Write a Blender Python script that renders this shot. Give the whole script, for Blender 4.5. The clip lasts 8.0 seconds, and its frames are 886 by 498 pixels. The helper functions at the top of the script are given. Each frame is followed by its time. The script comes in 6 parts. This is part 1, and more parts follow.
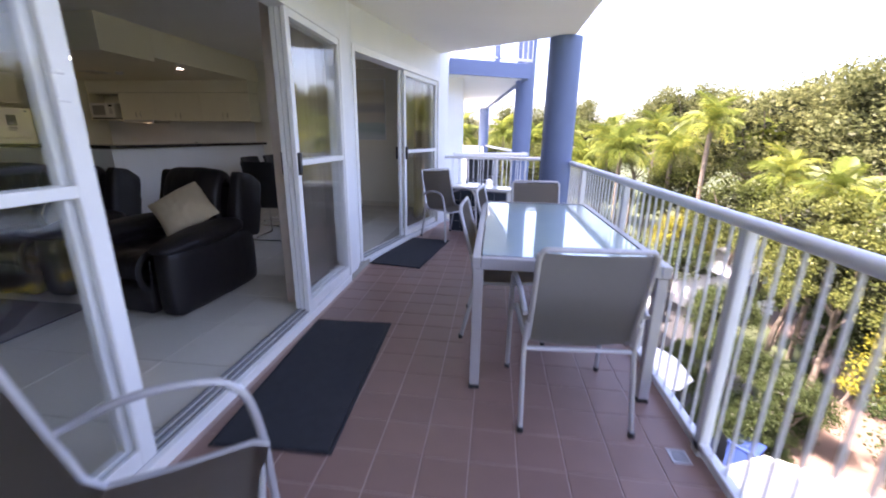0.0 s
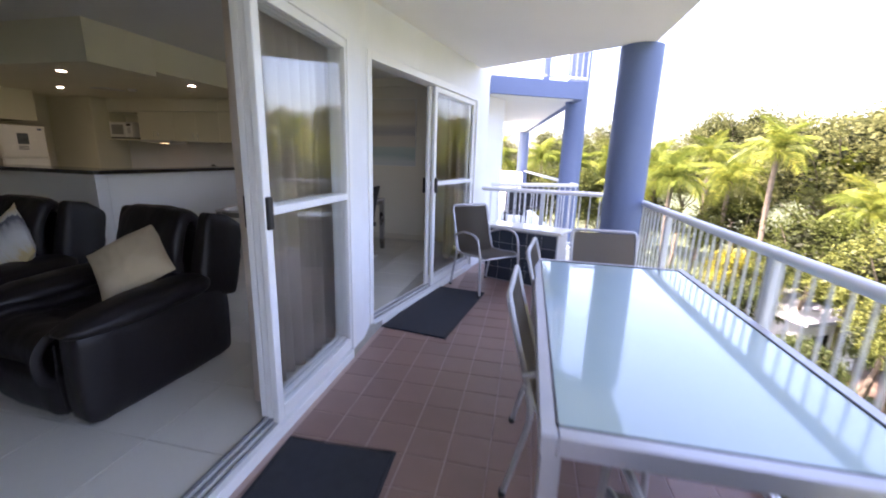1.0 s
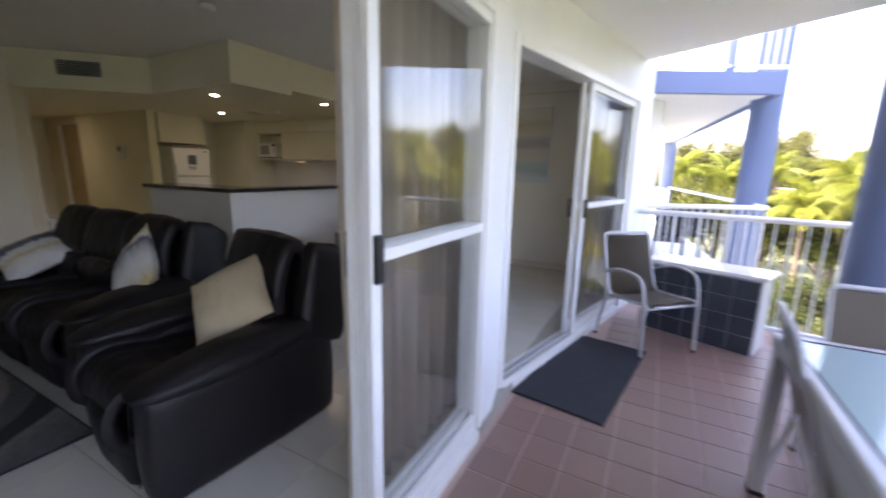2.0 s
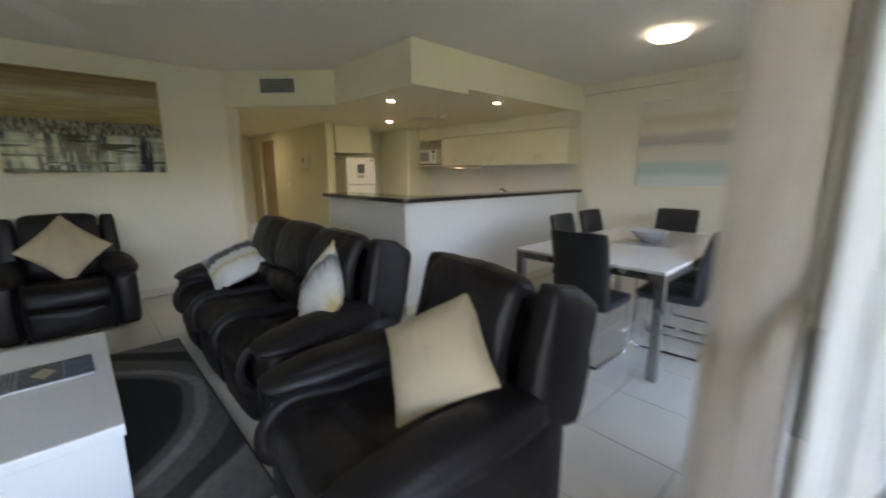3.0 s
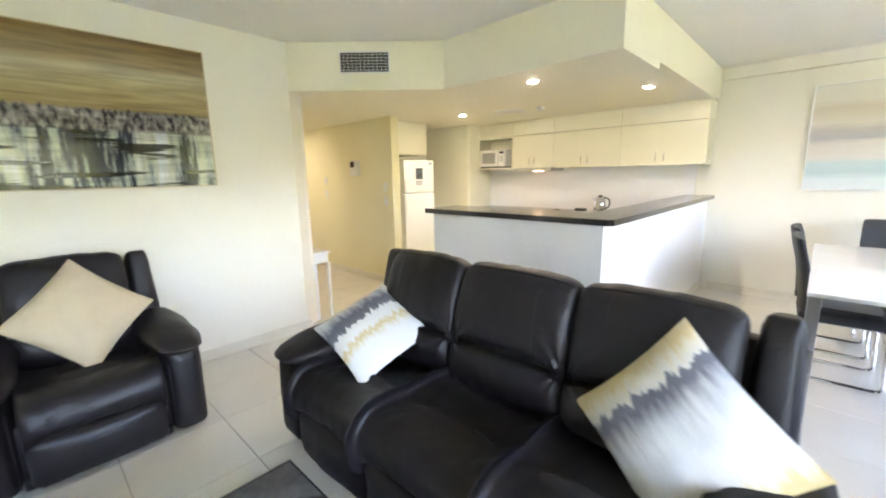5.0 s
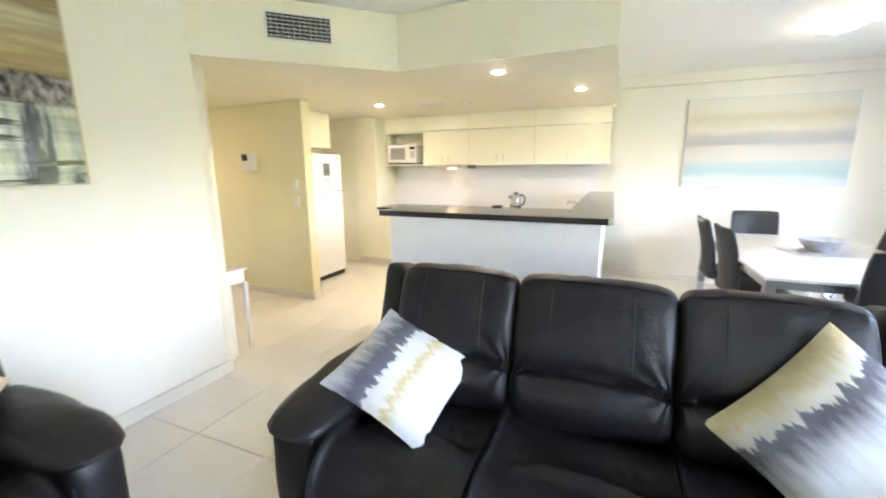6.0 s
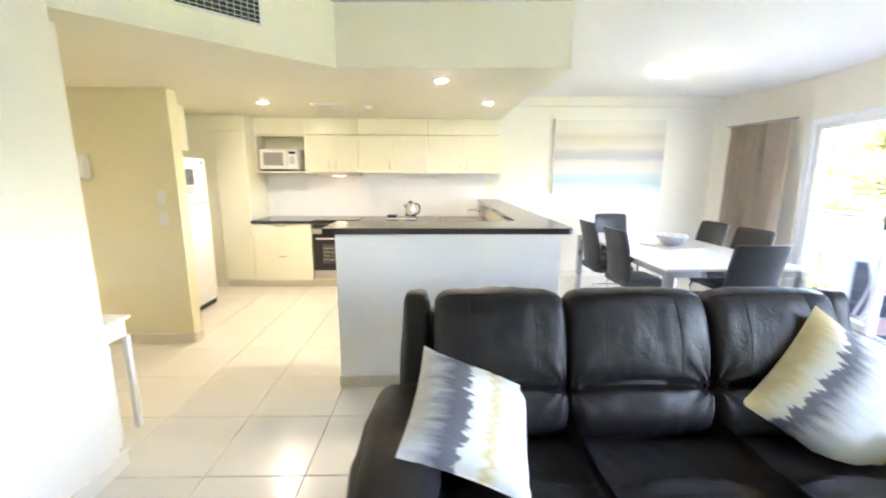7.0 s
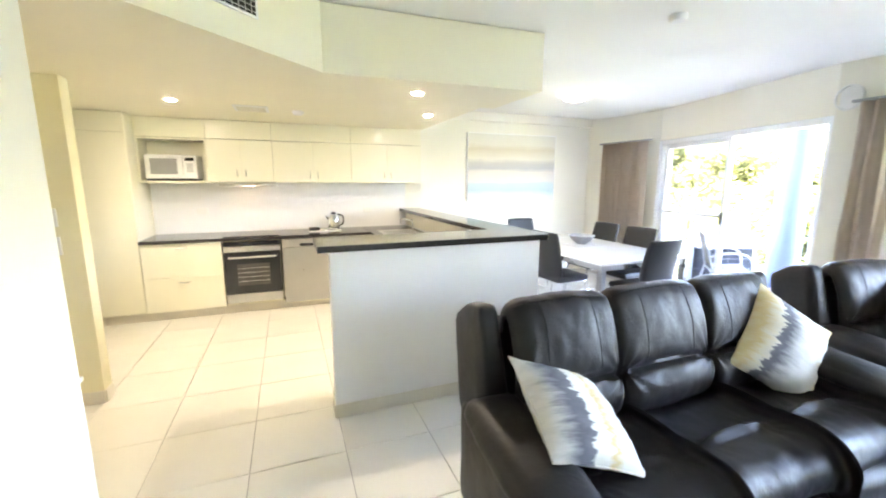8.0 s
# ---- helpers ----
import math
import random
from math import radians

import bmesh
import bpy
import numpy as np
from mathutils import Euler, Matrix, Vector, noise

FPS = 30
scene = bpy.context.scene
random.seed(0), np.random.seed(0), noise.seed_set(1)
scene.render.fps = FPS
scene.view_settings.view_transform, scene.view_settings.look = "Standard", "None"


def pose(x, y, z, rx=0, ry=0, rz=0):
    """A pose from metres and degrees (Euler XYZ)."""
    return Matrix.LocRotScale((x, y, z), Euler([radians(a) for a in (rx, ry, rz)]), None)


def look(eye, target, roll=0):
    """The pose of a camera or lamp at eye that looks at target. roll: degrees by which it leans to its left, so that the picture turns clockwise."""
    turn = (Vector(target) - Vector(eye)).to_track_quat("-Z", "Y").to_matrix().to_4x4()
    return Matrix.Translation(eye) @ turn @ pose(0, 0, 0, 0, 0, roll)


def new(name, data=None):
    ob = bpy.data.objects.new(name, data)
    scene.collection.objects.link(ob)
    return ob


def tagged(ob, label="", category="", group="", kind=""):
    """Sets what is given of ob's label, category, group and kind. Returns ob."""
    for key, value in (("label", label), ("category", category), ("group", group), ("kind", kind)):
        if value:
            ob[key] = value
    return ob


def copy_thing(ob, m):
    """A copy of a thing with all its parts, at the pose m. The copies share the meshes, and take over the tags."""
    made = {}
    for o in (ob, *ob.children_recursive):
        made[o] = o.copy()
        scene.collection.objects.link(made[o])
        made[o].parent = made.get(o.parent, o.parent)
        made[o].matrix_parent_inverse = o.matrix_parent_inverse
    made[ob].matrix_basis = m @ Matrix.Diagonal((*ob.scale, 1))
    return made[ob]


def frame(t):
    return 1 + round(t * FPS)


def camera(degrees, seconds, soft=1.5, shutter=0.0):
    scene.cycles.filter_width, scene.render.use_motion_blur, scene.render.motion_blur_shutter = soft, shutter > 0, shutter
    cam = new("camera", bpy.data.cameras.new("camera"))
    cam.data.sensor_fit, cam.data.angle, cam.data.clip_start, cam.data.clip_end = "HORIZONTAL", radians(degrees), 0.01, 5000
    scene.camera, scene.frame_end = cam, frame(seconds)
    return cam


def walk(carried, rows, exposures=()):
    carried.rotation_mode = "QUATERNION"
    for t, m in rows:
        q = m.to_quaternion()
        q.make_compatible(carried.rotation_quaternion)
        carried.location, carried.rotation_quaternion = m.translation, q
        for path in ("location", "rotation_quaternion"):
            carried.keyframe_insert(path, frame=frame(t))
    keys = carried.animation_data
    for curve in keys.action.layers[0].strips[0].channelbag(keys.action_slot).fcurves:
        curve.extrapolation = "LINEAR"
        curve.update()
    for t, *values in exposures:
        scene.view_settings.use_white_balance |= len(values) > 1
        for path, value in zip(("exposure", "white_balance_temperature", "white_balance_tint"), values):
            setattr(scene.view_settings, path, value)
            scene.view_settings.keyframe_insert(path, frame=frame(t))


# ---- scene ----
cam = camera(96.2, 8.0, soft=1.9, shutter=0.5)
PATH = [
    (0, (1.274, 1.474, 1.274), (1.039, 3.385, 0.731), 0.8),
    (0.5, (1.22, 1.983, 1.312), (0.906, 3.897, 0.823), 1.2),
    (1, (1.115, 2.478, 1.356), (0.717, 4.386, 0.908), 1.8),
    (1.5, (0.962, 2.862, 1.364), (0.373, 4.728, 0.95), 1.9),
    (2, (0.694, 3.134, 1.352), (-0.233, 4.863, 0.964), 1.2),
    (2.2, (0.54, 3.202, 1.35), (-0.508, 4.861, 0.967), 1.0),
    (3.3, (-0.387, 3.42, 1.375), (-1.917, 4.65, 0.996), -0.4),
    (3.5, (-0.571, 3.401, 1.406), (-2.128, 4.596, 1.022), -0.5),
    (4, (-1.104, 3.335, 1.446), (-2.654, 4.539, 1.059), -0.8),
    (4.5, (-1.611, 3.25, 1.431), (-3.096, 4.537, 1.058), -0.8),
    (4.7, (-1.807, 3.206, 1.42), (-3.252, 4.539, 1.053), -0.9),
    (6, (-3.023, 3.015, 1.428), (-3.786, 4.822, 1.037), -0.4),
    (6.5, (-3.439, 3.019, 1.441), (-3.829, 4.943, 1.061), -0.2),
    (7, (-3.908, 3.046, 1.472), (-3.868, 5.012, 1.104), 0.2),
    (7.5, (-4.37, 3.063, 1.504), (-3.967, 4.99, 1.152), 0.2),
    (8, (-4.781, 3.2, 1.508), (-4.067, 5.038, 1.173), 0.1),
]
EXPOSURES = [(0, 2.80, 6700, 33), (1.0, 3.02, 6950, 31), (2.0, 3.25, 7250, 29), (2.6, 3.75, 7200, 24), (3.4, 4.9, 7600, 19), (4.6, 5.95, 7150, 22), (6.0, 6.4, 6650, 22), (8.0, 6.64, 6570, 21)]
walk(cam, [(t, look(eye, target, roll)) for t, eye, target, roll in PATH], EXPOSURES)

# ---- world, sun, lamps ----
world = bpy.data.worlds.new("sky")
scene.world = world
world.use_nodes = True
wn = world.node_tree
sky = wn.nodes.new("ShaderNodeTexSky")
sky.sky_type = "NISHITA"
sky.sun_disc = False
SUN_ELEV, SUN_AZ = 56.0, -106.0          # azimuth from +y, clockwise seen from above
sky.sun_elevation, sky.sun_rotation = radians(SUN_ELEV), radians(SUN_AZ)
sky.dust_density, sky.ozone_density = 3.0, 1.0
wn.links.new(sky.outputs[0], wn.nodes["Background"].inputs[0])
wn.nodes["Background"].inputs[1].default_value = 0.15
sun = new("sun", bpy.data.lights.new("sun", "SUN"))
sun.data.energy, sun.data.angle, sun.data.color = 4.5, radians(0.6), (1.0, 0.95, 0.86)
_az, _el = radians(SUN_AZ), radians(SUN_ELEV)
_sd = Vector((math.sin(_az) * math.cos(_el), math.cos(_az) * math.cos(_el), math.sin(_el)))
sun.matrix_world = look(_sd * 50, (0, 0, 0))


# ---- materials ----
def mat(name, col, rough=0.6, metal=0.0, var=0.12, scale=4.0, fine=60.0, bump=0.15, spec=0.5, pieces=0.0, coat=0.0):
    """Base colour varied at two scales, with fine relief; pieces: change from object to object."""
    m = bpy.data.materials.new(name)
    m.use_nodes = True
    n, l = m.node_tree.nodes, m.node_tree.links
    b = n["Principled BSDF"]
    tc = n.new("ShaderNodeTexCoord")
    a = n.new("ShaderNodeTexNoise"); a.inputs["Scale"].default_value = scale; a.inputs["Detail"].default_value = 5
    f = n.new("ShaderNodeTexNoise"); f.inputs["Scale"].default_value = fine; f.inputs["Detail"].default_value = 3
    l.new(tc.outputs["Object"], a.inputs["Vector"]); l.new(tc.outputs["Object"], f.inputs["Vector"])
    add = n.new("ShaderNodeMath"); add.operation = "MULTIPLY_ADD"
    l.new(f.outputs["Fac"], add.inputs[0]); add.inputs[1].default_value = 0.4; l.new(a.outputs["Fac"], add.inputs[2])
    src = add.outputs[0]
    if pieces:
        oi = n.new("ShaderNodeObjectInfo")
        p = n.new("ShaderNodeMath"); p.operation = "MULTIPLY_ADD"
        l.new(oi.outputs["Random"], p.inputs[0]); p.inputs[1].default_value = pieces; l.new(src, p.inputs[2])
        src = p.outputs[0]
    r = n.new("ShaderNodeMapRange")
    r.inputs["From Min"].default_value, r.inputs["From Max"].default_value = 0.35, 1.05 + pieces
    r.inputs["To Min"].default_value, r.inputs["To Max"].default_value = 1 - var, 1 + var
    l.new(src, r.inputs["Value"])
    mix = n.new("ShaderNodeMix"); mix.data_type = "RGBA"; mix.blend_type = "MULTIPLY"
    mix.inputs["Factor"].default_value = 1.0
    mix.inputs["A"].default_value = (*col, 1)
    l.new(r.outputs[0], mix.inputs["B"])
    l.new(mix.outputs["Result"], b.inputs["Base Color"])
    rr = n.new("ShaderNodeMapRange")
    rr.inputs["To Min"].default_value, rr.inputs["To Max"].default_value = max(0.02, rough - 0.08), min(1, rough + 0.08)
    l.new(a.outputs["Fac"], rr.inputs["Value"]); l.new(rr.outputs[0], b.inputs["Roughness"])
    b.inputs["Metallic"].default_value = metal
    b.inputs["Specular IOR Level"].default_value = spec
    b.inputs["Coat Weight"].default_value = coat
    if bump:
        bp = n.new("ShaderNodeBump"); bp.inputs["Strength"].default_value = bump; bp.inputs["Distance"].default_value = 0.004
        l.new(f.outputs["Fac"], bp.inputs["Height"]); l.new(bp.outputs[0], b.inputs["Normal"])
    return m


def glass(name, col=(0.95, 0.96, 0.955), rough=0.0, clear=0.85):
    """Thin pane: mostly clear, mirror-like at grazing angles."""
    m = bpy.data.materials.new(name)
    m.use_nodes = True
    n, l = m.node_tree.nodes, m.node_tree.links
    n.remove(n["Principled BSDF"])
    t = n.new("ShaderNodeBsdfTransparent"); t.inputs[0].default_value = (*col, 1)
    g = n.new("ShaderNodeBsdfGlossy"); g.inputs["Roughness"].default_value = rough
    lw = n.new("ShaderNodeLayerWeight")
    pw = n.new("ShaderNodeMath"); pw.operation = "POWER"; pw.inputs[1].default_value = 3.5
    fr = n.new("ShaderNodeMath"); fr.operation = "MULTIPLY_ADD"; fr.inputs[1].default_value = 0.34; fr.inputs[2].default_value = 0.05
    l.new(lw.outputs["Facing"], pw.inputs[0]); l.new(pw.outputs[0], fr.inputs[0])
    ms = n.new("ShaderNodeMixShader")
    l.new(fr.outputs[0], ms.inputs[0]); l.new(t.outputs[0], ms.inputs[1]); l.new(g.outputs[0], ms.inputs[2])
    l.new(ms.outputs[0], n["Material Output"].inputs["Surface"])
    return m


def glow(name, col, strength):
    m = bpy.data.materials.new(name)
    m.use_nodes = True
    b = m.node_tree.nodes["Principled BSDF"]
    b.inputs["Base Color"].default_value = (0.9, 0.9, 0.88, 1)
    b.inputs["Emission Color"].default_value = (*col, 1)
    b.inputs["Emission Strength"].default_value = strength
    return m


M_WALL = mat("wall paint", (0.80, 0.77, 0.67), 0.75, var=0.03, scale=1.5, fine=180, bump=0.08)
M_CEIL = mat("ceiling paint", (0.85, 0.84, 0.79), 0.8, var=0.03, scale=1.2, fine=160, bump=0.1)
M_RENDER = mat("white render", (0.82, 0.84, 0.87), 0.8, var=0.05, scale=2, fine=90, bump=0.3)
M_SOFFIT = mat("balcony soffit paint", (0.85, 0.84, 0.79), 0.85, var=0.04, scale=1.5, fine=120, bump=0.2)
M_BLUE = mat("blue column paint", (0.125, 0.172, 0.30), 0.65, var=0.08, scale=2.5, fine=80, bump=0.25)
M_ALU = mat("white powder coat", (0.83, 0.84, 0.85), 0.35, var=0.03, scale=8, fine=140, bump=0.03)
M_TRACK = mat("grey aluminium track", (0.35, 0.36, 0.38), 0.4, 0.6, var=0.15)
M_BLACK = mat("black plastic", (0.02, 0.02, 0.022), 0.4, var=0.2)
M_TILE = mat("polished porcelain", (0.67, 0.645, 0.575), 0.22, var=0.05, scale=3, fine=40, bump=0.01, pieces=0.25)
M_GROUT = mat("floor grout", (0.36, 0.34, 0.30), 0.9, var=0.15)
M_TERRA = mat("terracotta tile", (0.262, 0.160, 0.138), 0.40, var=0.16, scale=7, fine=90, bump=0.12, pieces=0.5)
M_TGROUT = mat("pale tile grout", (0.46, 0.34, 0.31), 0.9, var=0.15)
M_LEATHER = mat("black leather", (0.0082, 0.0060, 0.0076), 0.48, var=0.25, scale=7, fine=170, bump=0.25, spec=0.42)


def creased(m, scale, depth):
    """Adds broad soft creases below the grain of a material."""
    n, l = m.node_tree.nodes, m.node_tree.links
    grain = [k for k in n if k.bl_idname == "ShaderNodeBump"][0]
    tc = n.new("ShaderNodeTexCoord")
    z = n.new("ShaderNodeTexNoise"); z.inputs["Scale"].default_value = scale; z.inputs["Detail"].default_value = 4; z.inputs["Distortion"].default_value = 0.5
    l.new(tc.outputs["Object"], z.inputs["Vector"])
    bp = n.new("ShaderNodeBump"); bp.inputs["Strength"].default_value = 0.5; bp.inputs["Distance"].default_value = depth
    fo = n.new("ShaderNodeTexNoise"); fo.inputs["Scale"].default_value = scale * 2.6; fo.inputs["Detail"].default_value = 3; fo.inputs["Distortion"].default_value = 1.6
    l.new(tc.outputs["Object"], fo.inputs["Vector"])
    mk = n.new("ShaderNodeTexNoise"); mk.inputs["Scale"].default_value = 4.5; l.new(tc.outputs["Object"], mk.inputs["Vector"])
    ease = n.new("ShaderNodeMapRange"); ease.inputs["From Min"].default_value, ease.inputs["From Max"].default_value = 0.42, 0.62
    l.new(mk.outputs["Fac"], ease.inputs["Value"])
    ml = n.new("ShaderNodeMath"); ml.operation = "MULTIPLY"; l.new(fo.outputs["Fac"], ml.inputs[0]); l.new(ease.outputs[0], ml.inputs[1])
    both = n.new("ShaderNodeMath"); both.operation = "MULTIPLY_ADD"; both.inputs[1].default_value = 0.55
    l.new(ml.outputs[0], both.inputs[0]); l.new(z.outputs["Fac"], both.inputs[2])
    l.new(both.outputs[0], bp.inputs["Height"]); l.new(bp.outputs[0], grain.inputs["Normal"])


creased(M_LEATHER, 12, 0.0075)
M_GLASS = glass("clear glass")
M_STONE = mat("dark speckled stone top", (0.035, 0.032, 0.032), 0.12, var=0.5, scale=60, fine=260, bump=0.02)
M_CAB = mat("cream gloss cabinet", (0.83, 0.80, 0.64), 0.22, var=0.02, scale=2, fine=60, bump=0.01)
M_SPLASH = mat("white glass splashback", (0.80, 0.80, 0.80), 0.12, var=0.02, bump=0.0)
M_STEEL = mat("brushed steel", (0.55, 0.54, 0.52), 0.3, 0.9, var=0.1, scale=3, fine=200, bump=0.05)
M_CHROME = mat("chrome", (0.75, 0.75, 0.76), 0.08, 1.0, var=0.03, bump=0.0)
M_WTOP = mat("white gloss table top", (0.80, 0.80, 0.79), 0.12, var=0.02, bump=0.0)
M_MAT = mat("charcoal coir mat", (0.028, 0.030, 0.040), 0.95, var=0.3, scale=20, fine=300, bump=0.8)


# ---- mesh helpers ----
def mesh_of(bm, name, smooth=False):
    me = bpy.data.meshes.new(name)
    bmesh.ops.recalc_face_normals(bm, faces=bm.faces)
    bm.to_mesh(me)
    bm.free()
    if smooth:
        me.polygons.foreach_set("use_smooth", [True] * len(me.polygons))
        me.set_sharp_from_angle(angle=radians(40))
    return me


def part(name, bm, material, parent=None, label="", m=None, smooth=False):
    me = mesh_of(bm, name, smooth)
    me.materials.append(material)
    ob = new(name, me)
    if m is not None:
        ob.matrix_basis = m
    if parent is not None:
        ob.parent = parent
    if label:
        ob["label"] = label
    return ob


def thing(name, m, label, category, group="", kind=""):
    ob = new(name)
    ob.empty_display_size = 0.1
    ob.matrix_basis = m
    return tagged(ob, label, category, group, kind)


def box(bm, x0, y0, z0, x1, y1, z1, bevel=0.0, seg=1, m=None):
    old = len(bm.verts)
    g = bmesh.ops.create_cube(bm, size=1.0)
    vs = g["verts"]
    for v in vs:
        v.co = Vector(((x0 + x1) / 2 + v.co.x * (x1 - x0), (y0 + y1) / 2 + v.co.y * (y1 - y0), (z0 + z1) / 2 + v.co.z * (z1 - z0)))
    if bevel:
        es = list({e for v in vs for e in v.link_edges})
        bmesh.ops.bevel(bm, geom=es, offset=bevel, segments=seg, profile=0.5, affect="EDGES")
    if m is not None:
        bm.verts.ensure_lookup_table()
        bmesh.ops.transform(bm, matrix=m, verts=bm.verts[old:])
    return bm


def bx(*a, bevel=0.0, seg=1, m=None):
    return box(bmesh.new(), *a, bevel=bevel, seg=seg, m=m)


def prism(pts, z0, z1, bm=None):
    """A flat outline pulled up from z0 to z1."""
    bm = bm or bmesh.new()
    lo = [bm.verts.new((x, y, z0)) for x, y in pts]
    hi = [bm.verts.new((x, y, z1)) for x, y in pts]
    k = len(pts)
    bm.faces.new(lo[::-1]); bm.faces.new(hi)
    for i in range(k):
        bm.faces.new((lo[i], lo[(i + 1) % k], hi[(i + 1) % k], hi[i]))
    return bm


def tube(pts, r, bm=None, sides=10, closed=False, flat=1.0):
    """A round bar along points; flat squeezes it in its second direction."""
    bm = bm or bmesh.new()
    pts = [Vector(p) for p in pts]
    k = len(pts)
    rings, side = [], None
    for i, p in enumerate(pts):
        a = pts[i - 1] if (i > 0 or closed) else p
        b = pts[(i + 1) % k] if (i < k - 1 or closed) else p
        d = (b - a).normalized()
        if side is None:
            side = d.cross(Vector((0, 0, 1)))
            if side.length < 0.1:
                side = Vector((1, 0, 0))
        side = (side - d * side.dot(d)).normalized()
        up = d.cross(side)
        rings.append([bm.verts.new(p + side * r * math.cos(t) + up * r * flat * math.sin(t)) for t in [2 * math.pi * j / sides for j in range(sides)]])
    for i in range(k if closed else k - 1):
        A, B = rings[i], rings[(i + 1) % k]
        for j in range(sides):
            bm.faces.new((A[j], A[(j + 1) % sides], B[(j + 1) % sides], B[j]))
    if not closed:
        bm.faces.new(rings[0][::-1]); bm.faces.new(rings[-1])
    return bm


def arc(pts, r=0.06, n=5):
    """Rounds the corners of a polyline."""
    pts = [Vector(p) for p in pts]
    out = [pts[0]]
    for a, b, c in zip(pts, pts[1:], pts[2:]):
        d0, d1 = (a - b), (c - b)
        q = min(r, d0.length * 0.49, d1.length * 0.49)
        p0, p1 = b + d0.normalized() * q, b + d1.normalized() * q
        for i in range(n + 1):
            t = i / n
            out.append(p0 * (1 - t) ** 2 + b * 2 * t * (1 - t) + p1 * t ** 2)
    return out + [pts[-1]]


def lathe(prof, sides=24, bm=None, at=(0, 0, 0)):
    """Turns a profile of (radius, height) round the upright axis."""
    bm = bm or bmesh.new()
    o = Vector(at)
    rings = [[bm.verts.new(o + Vector((r * math.cos(2 * math.pi * j / sides), r * math.sin(2 * math.pi * j / sides), z))) for j in range(sides)] for r, z in prof]
    for A, B in zip(rings, rings[1:]):
        for j in range(sides):
            bm.faces.new((A[j], A[(j + 1) % sides], B[(j + 1) % sides], B[j]))
    bm.faces.new(rings[0][::-1]); bm.faces.new(rings[-1])
    return bm


def soft(sx, sy, sz, r, cuts=7, bulge=(0, 0, 0), wrinkle=0.0, seed=0, bm=None, at=(0, 0, 0), rot=None, shape=None):
    """A padded block: rounded edges, bulged faces and creases; its middle lies at `at`."""
    bm = bm or bmesh.new()
    g = bmesh.ops.create_cube(bm, size=2.0)
    es = list({e for v in g["verts"] for e in v.link_edges})
    bmesh.ops.subdivide_edges(bm, edges=es, cuts=cuts, use_grid_fill=True)
    vs = bm.verts[:]
    h = Vector((sx / 2, sy / 2, sz / 2))
    r = min(r, min(h) * 0.999)
    for v in vs:
        u = v.co.copy()
        # more points near the edges, where the rounding is
        u = Vector([math.copysign(abs(c) ** 0.8, c) for c in u])
        p = Vector((u.x * h.x, u.y * h.y, u.z * h.z))
        inner = Vector([max(-(h[i] - r), min(h[i] - r, p[i])) for i in range(3)])
        d = p - inner
        if d.length > 1e-9:
            m_ = max(abs(d.x), abs(d.y), abs(d.z))
            p = inner + d.normalized() * m_
        fx, fy, fz = (1 - u.y ** 2) * (1 - u.z ** 2), (1 - u.x ** 2) * (1 - u.z ** 2), (1 - u.x ** 2) * (1 - u.y ** 2)
        p += Vector((bulge[0] * fx * u.x, bulge[1] * fy * u.y, bulge[2] * fz * u.z))
        if wrinkle:
            q = p * 9 + Vector((seed * 3.7, seed, seed * 1.3))
            p += p.normalized() * wrinkle * noise.noise(q) + p.normalized() * wrinkle * 0.5 * noise.noise(q * 2.7)
        if shape:
            p = shape(p)
        v.co = p
    M = Matrix.Translation(at) @ (rot or Matrix.Identity(4))
    bmesh.ops.transform(bm, matrix=M, verts=vs)
    return bm


def structure(name, bm, material, label, category, smooth=False):
    return tagged(part(name, bm, material, smooth=smooth), label, category, kind="structure")


# ---- large structure ----
CEIL, SLAB, BZ = 2.53, 2.41, -0.05          # room ceiling, balcony soffit, balcony floor
WX0, WX1 = -0.16, -0.03                     # inner and outer face of the facade wall
WY = 8.76                                   # back wall
floor = structure("floor", prism([(-9.7, 0.6), (-0.02, 0.6), (-0.02, 5.5), (0.3, 7.2), (0.3, 8.9), (-9.7, 8.9)], -0.20, -0.008), M_GROUT, "large cream polished floor tiles with thin grey joints", "floor")
balcony_floor = structure("balcony_floor", prism([(-0.018, -1.6), (2.27, -1.6), (2.27, 7.33), (2.1, 7.55), (0.40, 7.86), (-0.018, 5.6)], -0.30, BZ - 0.003), M_TGROUT,
                          "balcony floor of small terracotta tiles with pale joints", "floor")
structure("ceiling", prism([(-9.7, 0.6), (-0.04, 0.6), (-0.04, 5.4), (0.52, 7.86), (0.30, 8.9), (-9.7, 8.9)], CEIL, CEIL + 0.12), M_CEIL, "plain white painted living room ceiling", "ceiling")
M_BULK = mat("cream bulkhead paint", (0.84, 0.80, 0.63), 0.75, var=0.03, scale=1.5, fine=180, bump=0.08)
structure("bulkhead", prism([(-5.49, 4.85), (-4.542, 5.775), (-3.045, 5.722), (-3.045, 6.45), (-9.6, 6.45), (-9.6, 4.85)], 2.14, CEIL - 0.004), M_BULK,
                 "cream painted bulkhead dropped over hall and counter", "bulkhead")
structure("bulkhead_kitchen", prism([(-3.045, 6.454), (-3.045, WY - 0.004), (-9.6, WY - 0.004), (-9.6, 6.454)], 2.19, CEIL - 0.004), M_BULK,
                  "cream painted lowered kitchen ceiling", "bulkhead")
structure("wall_north", bx(-9.7, WY, 0, 0.16, WY + 0.15, CEIL), M_WALL, "cream painted wall behind kitchen and dining table", "wall")
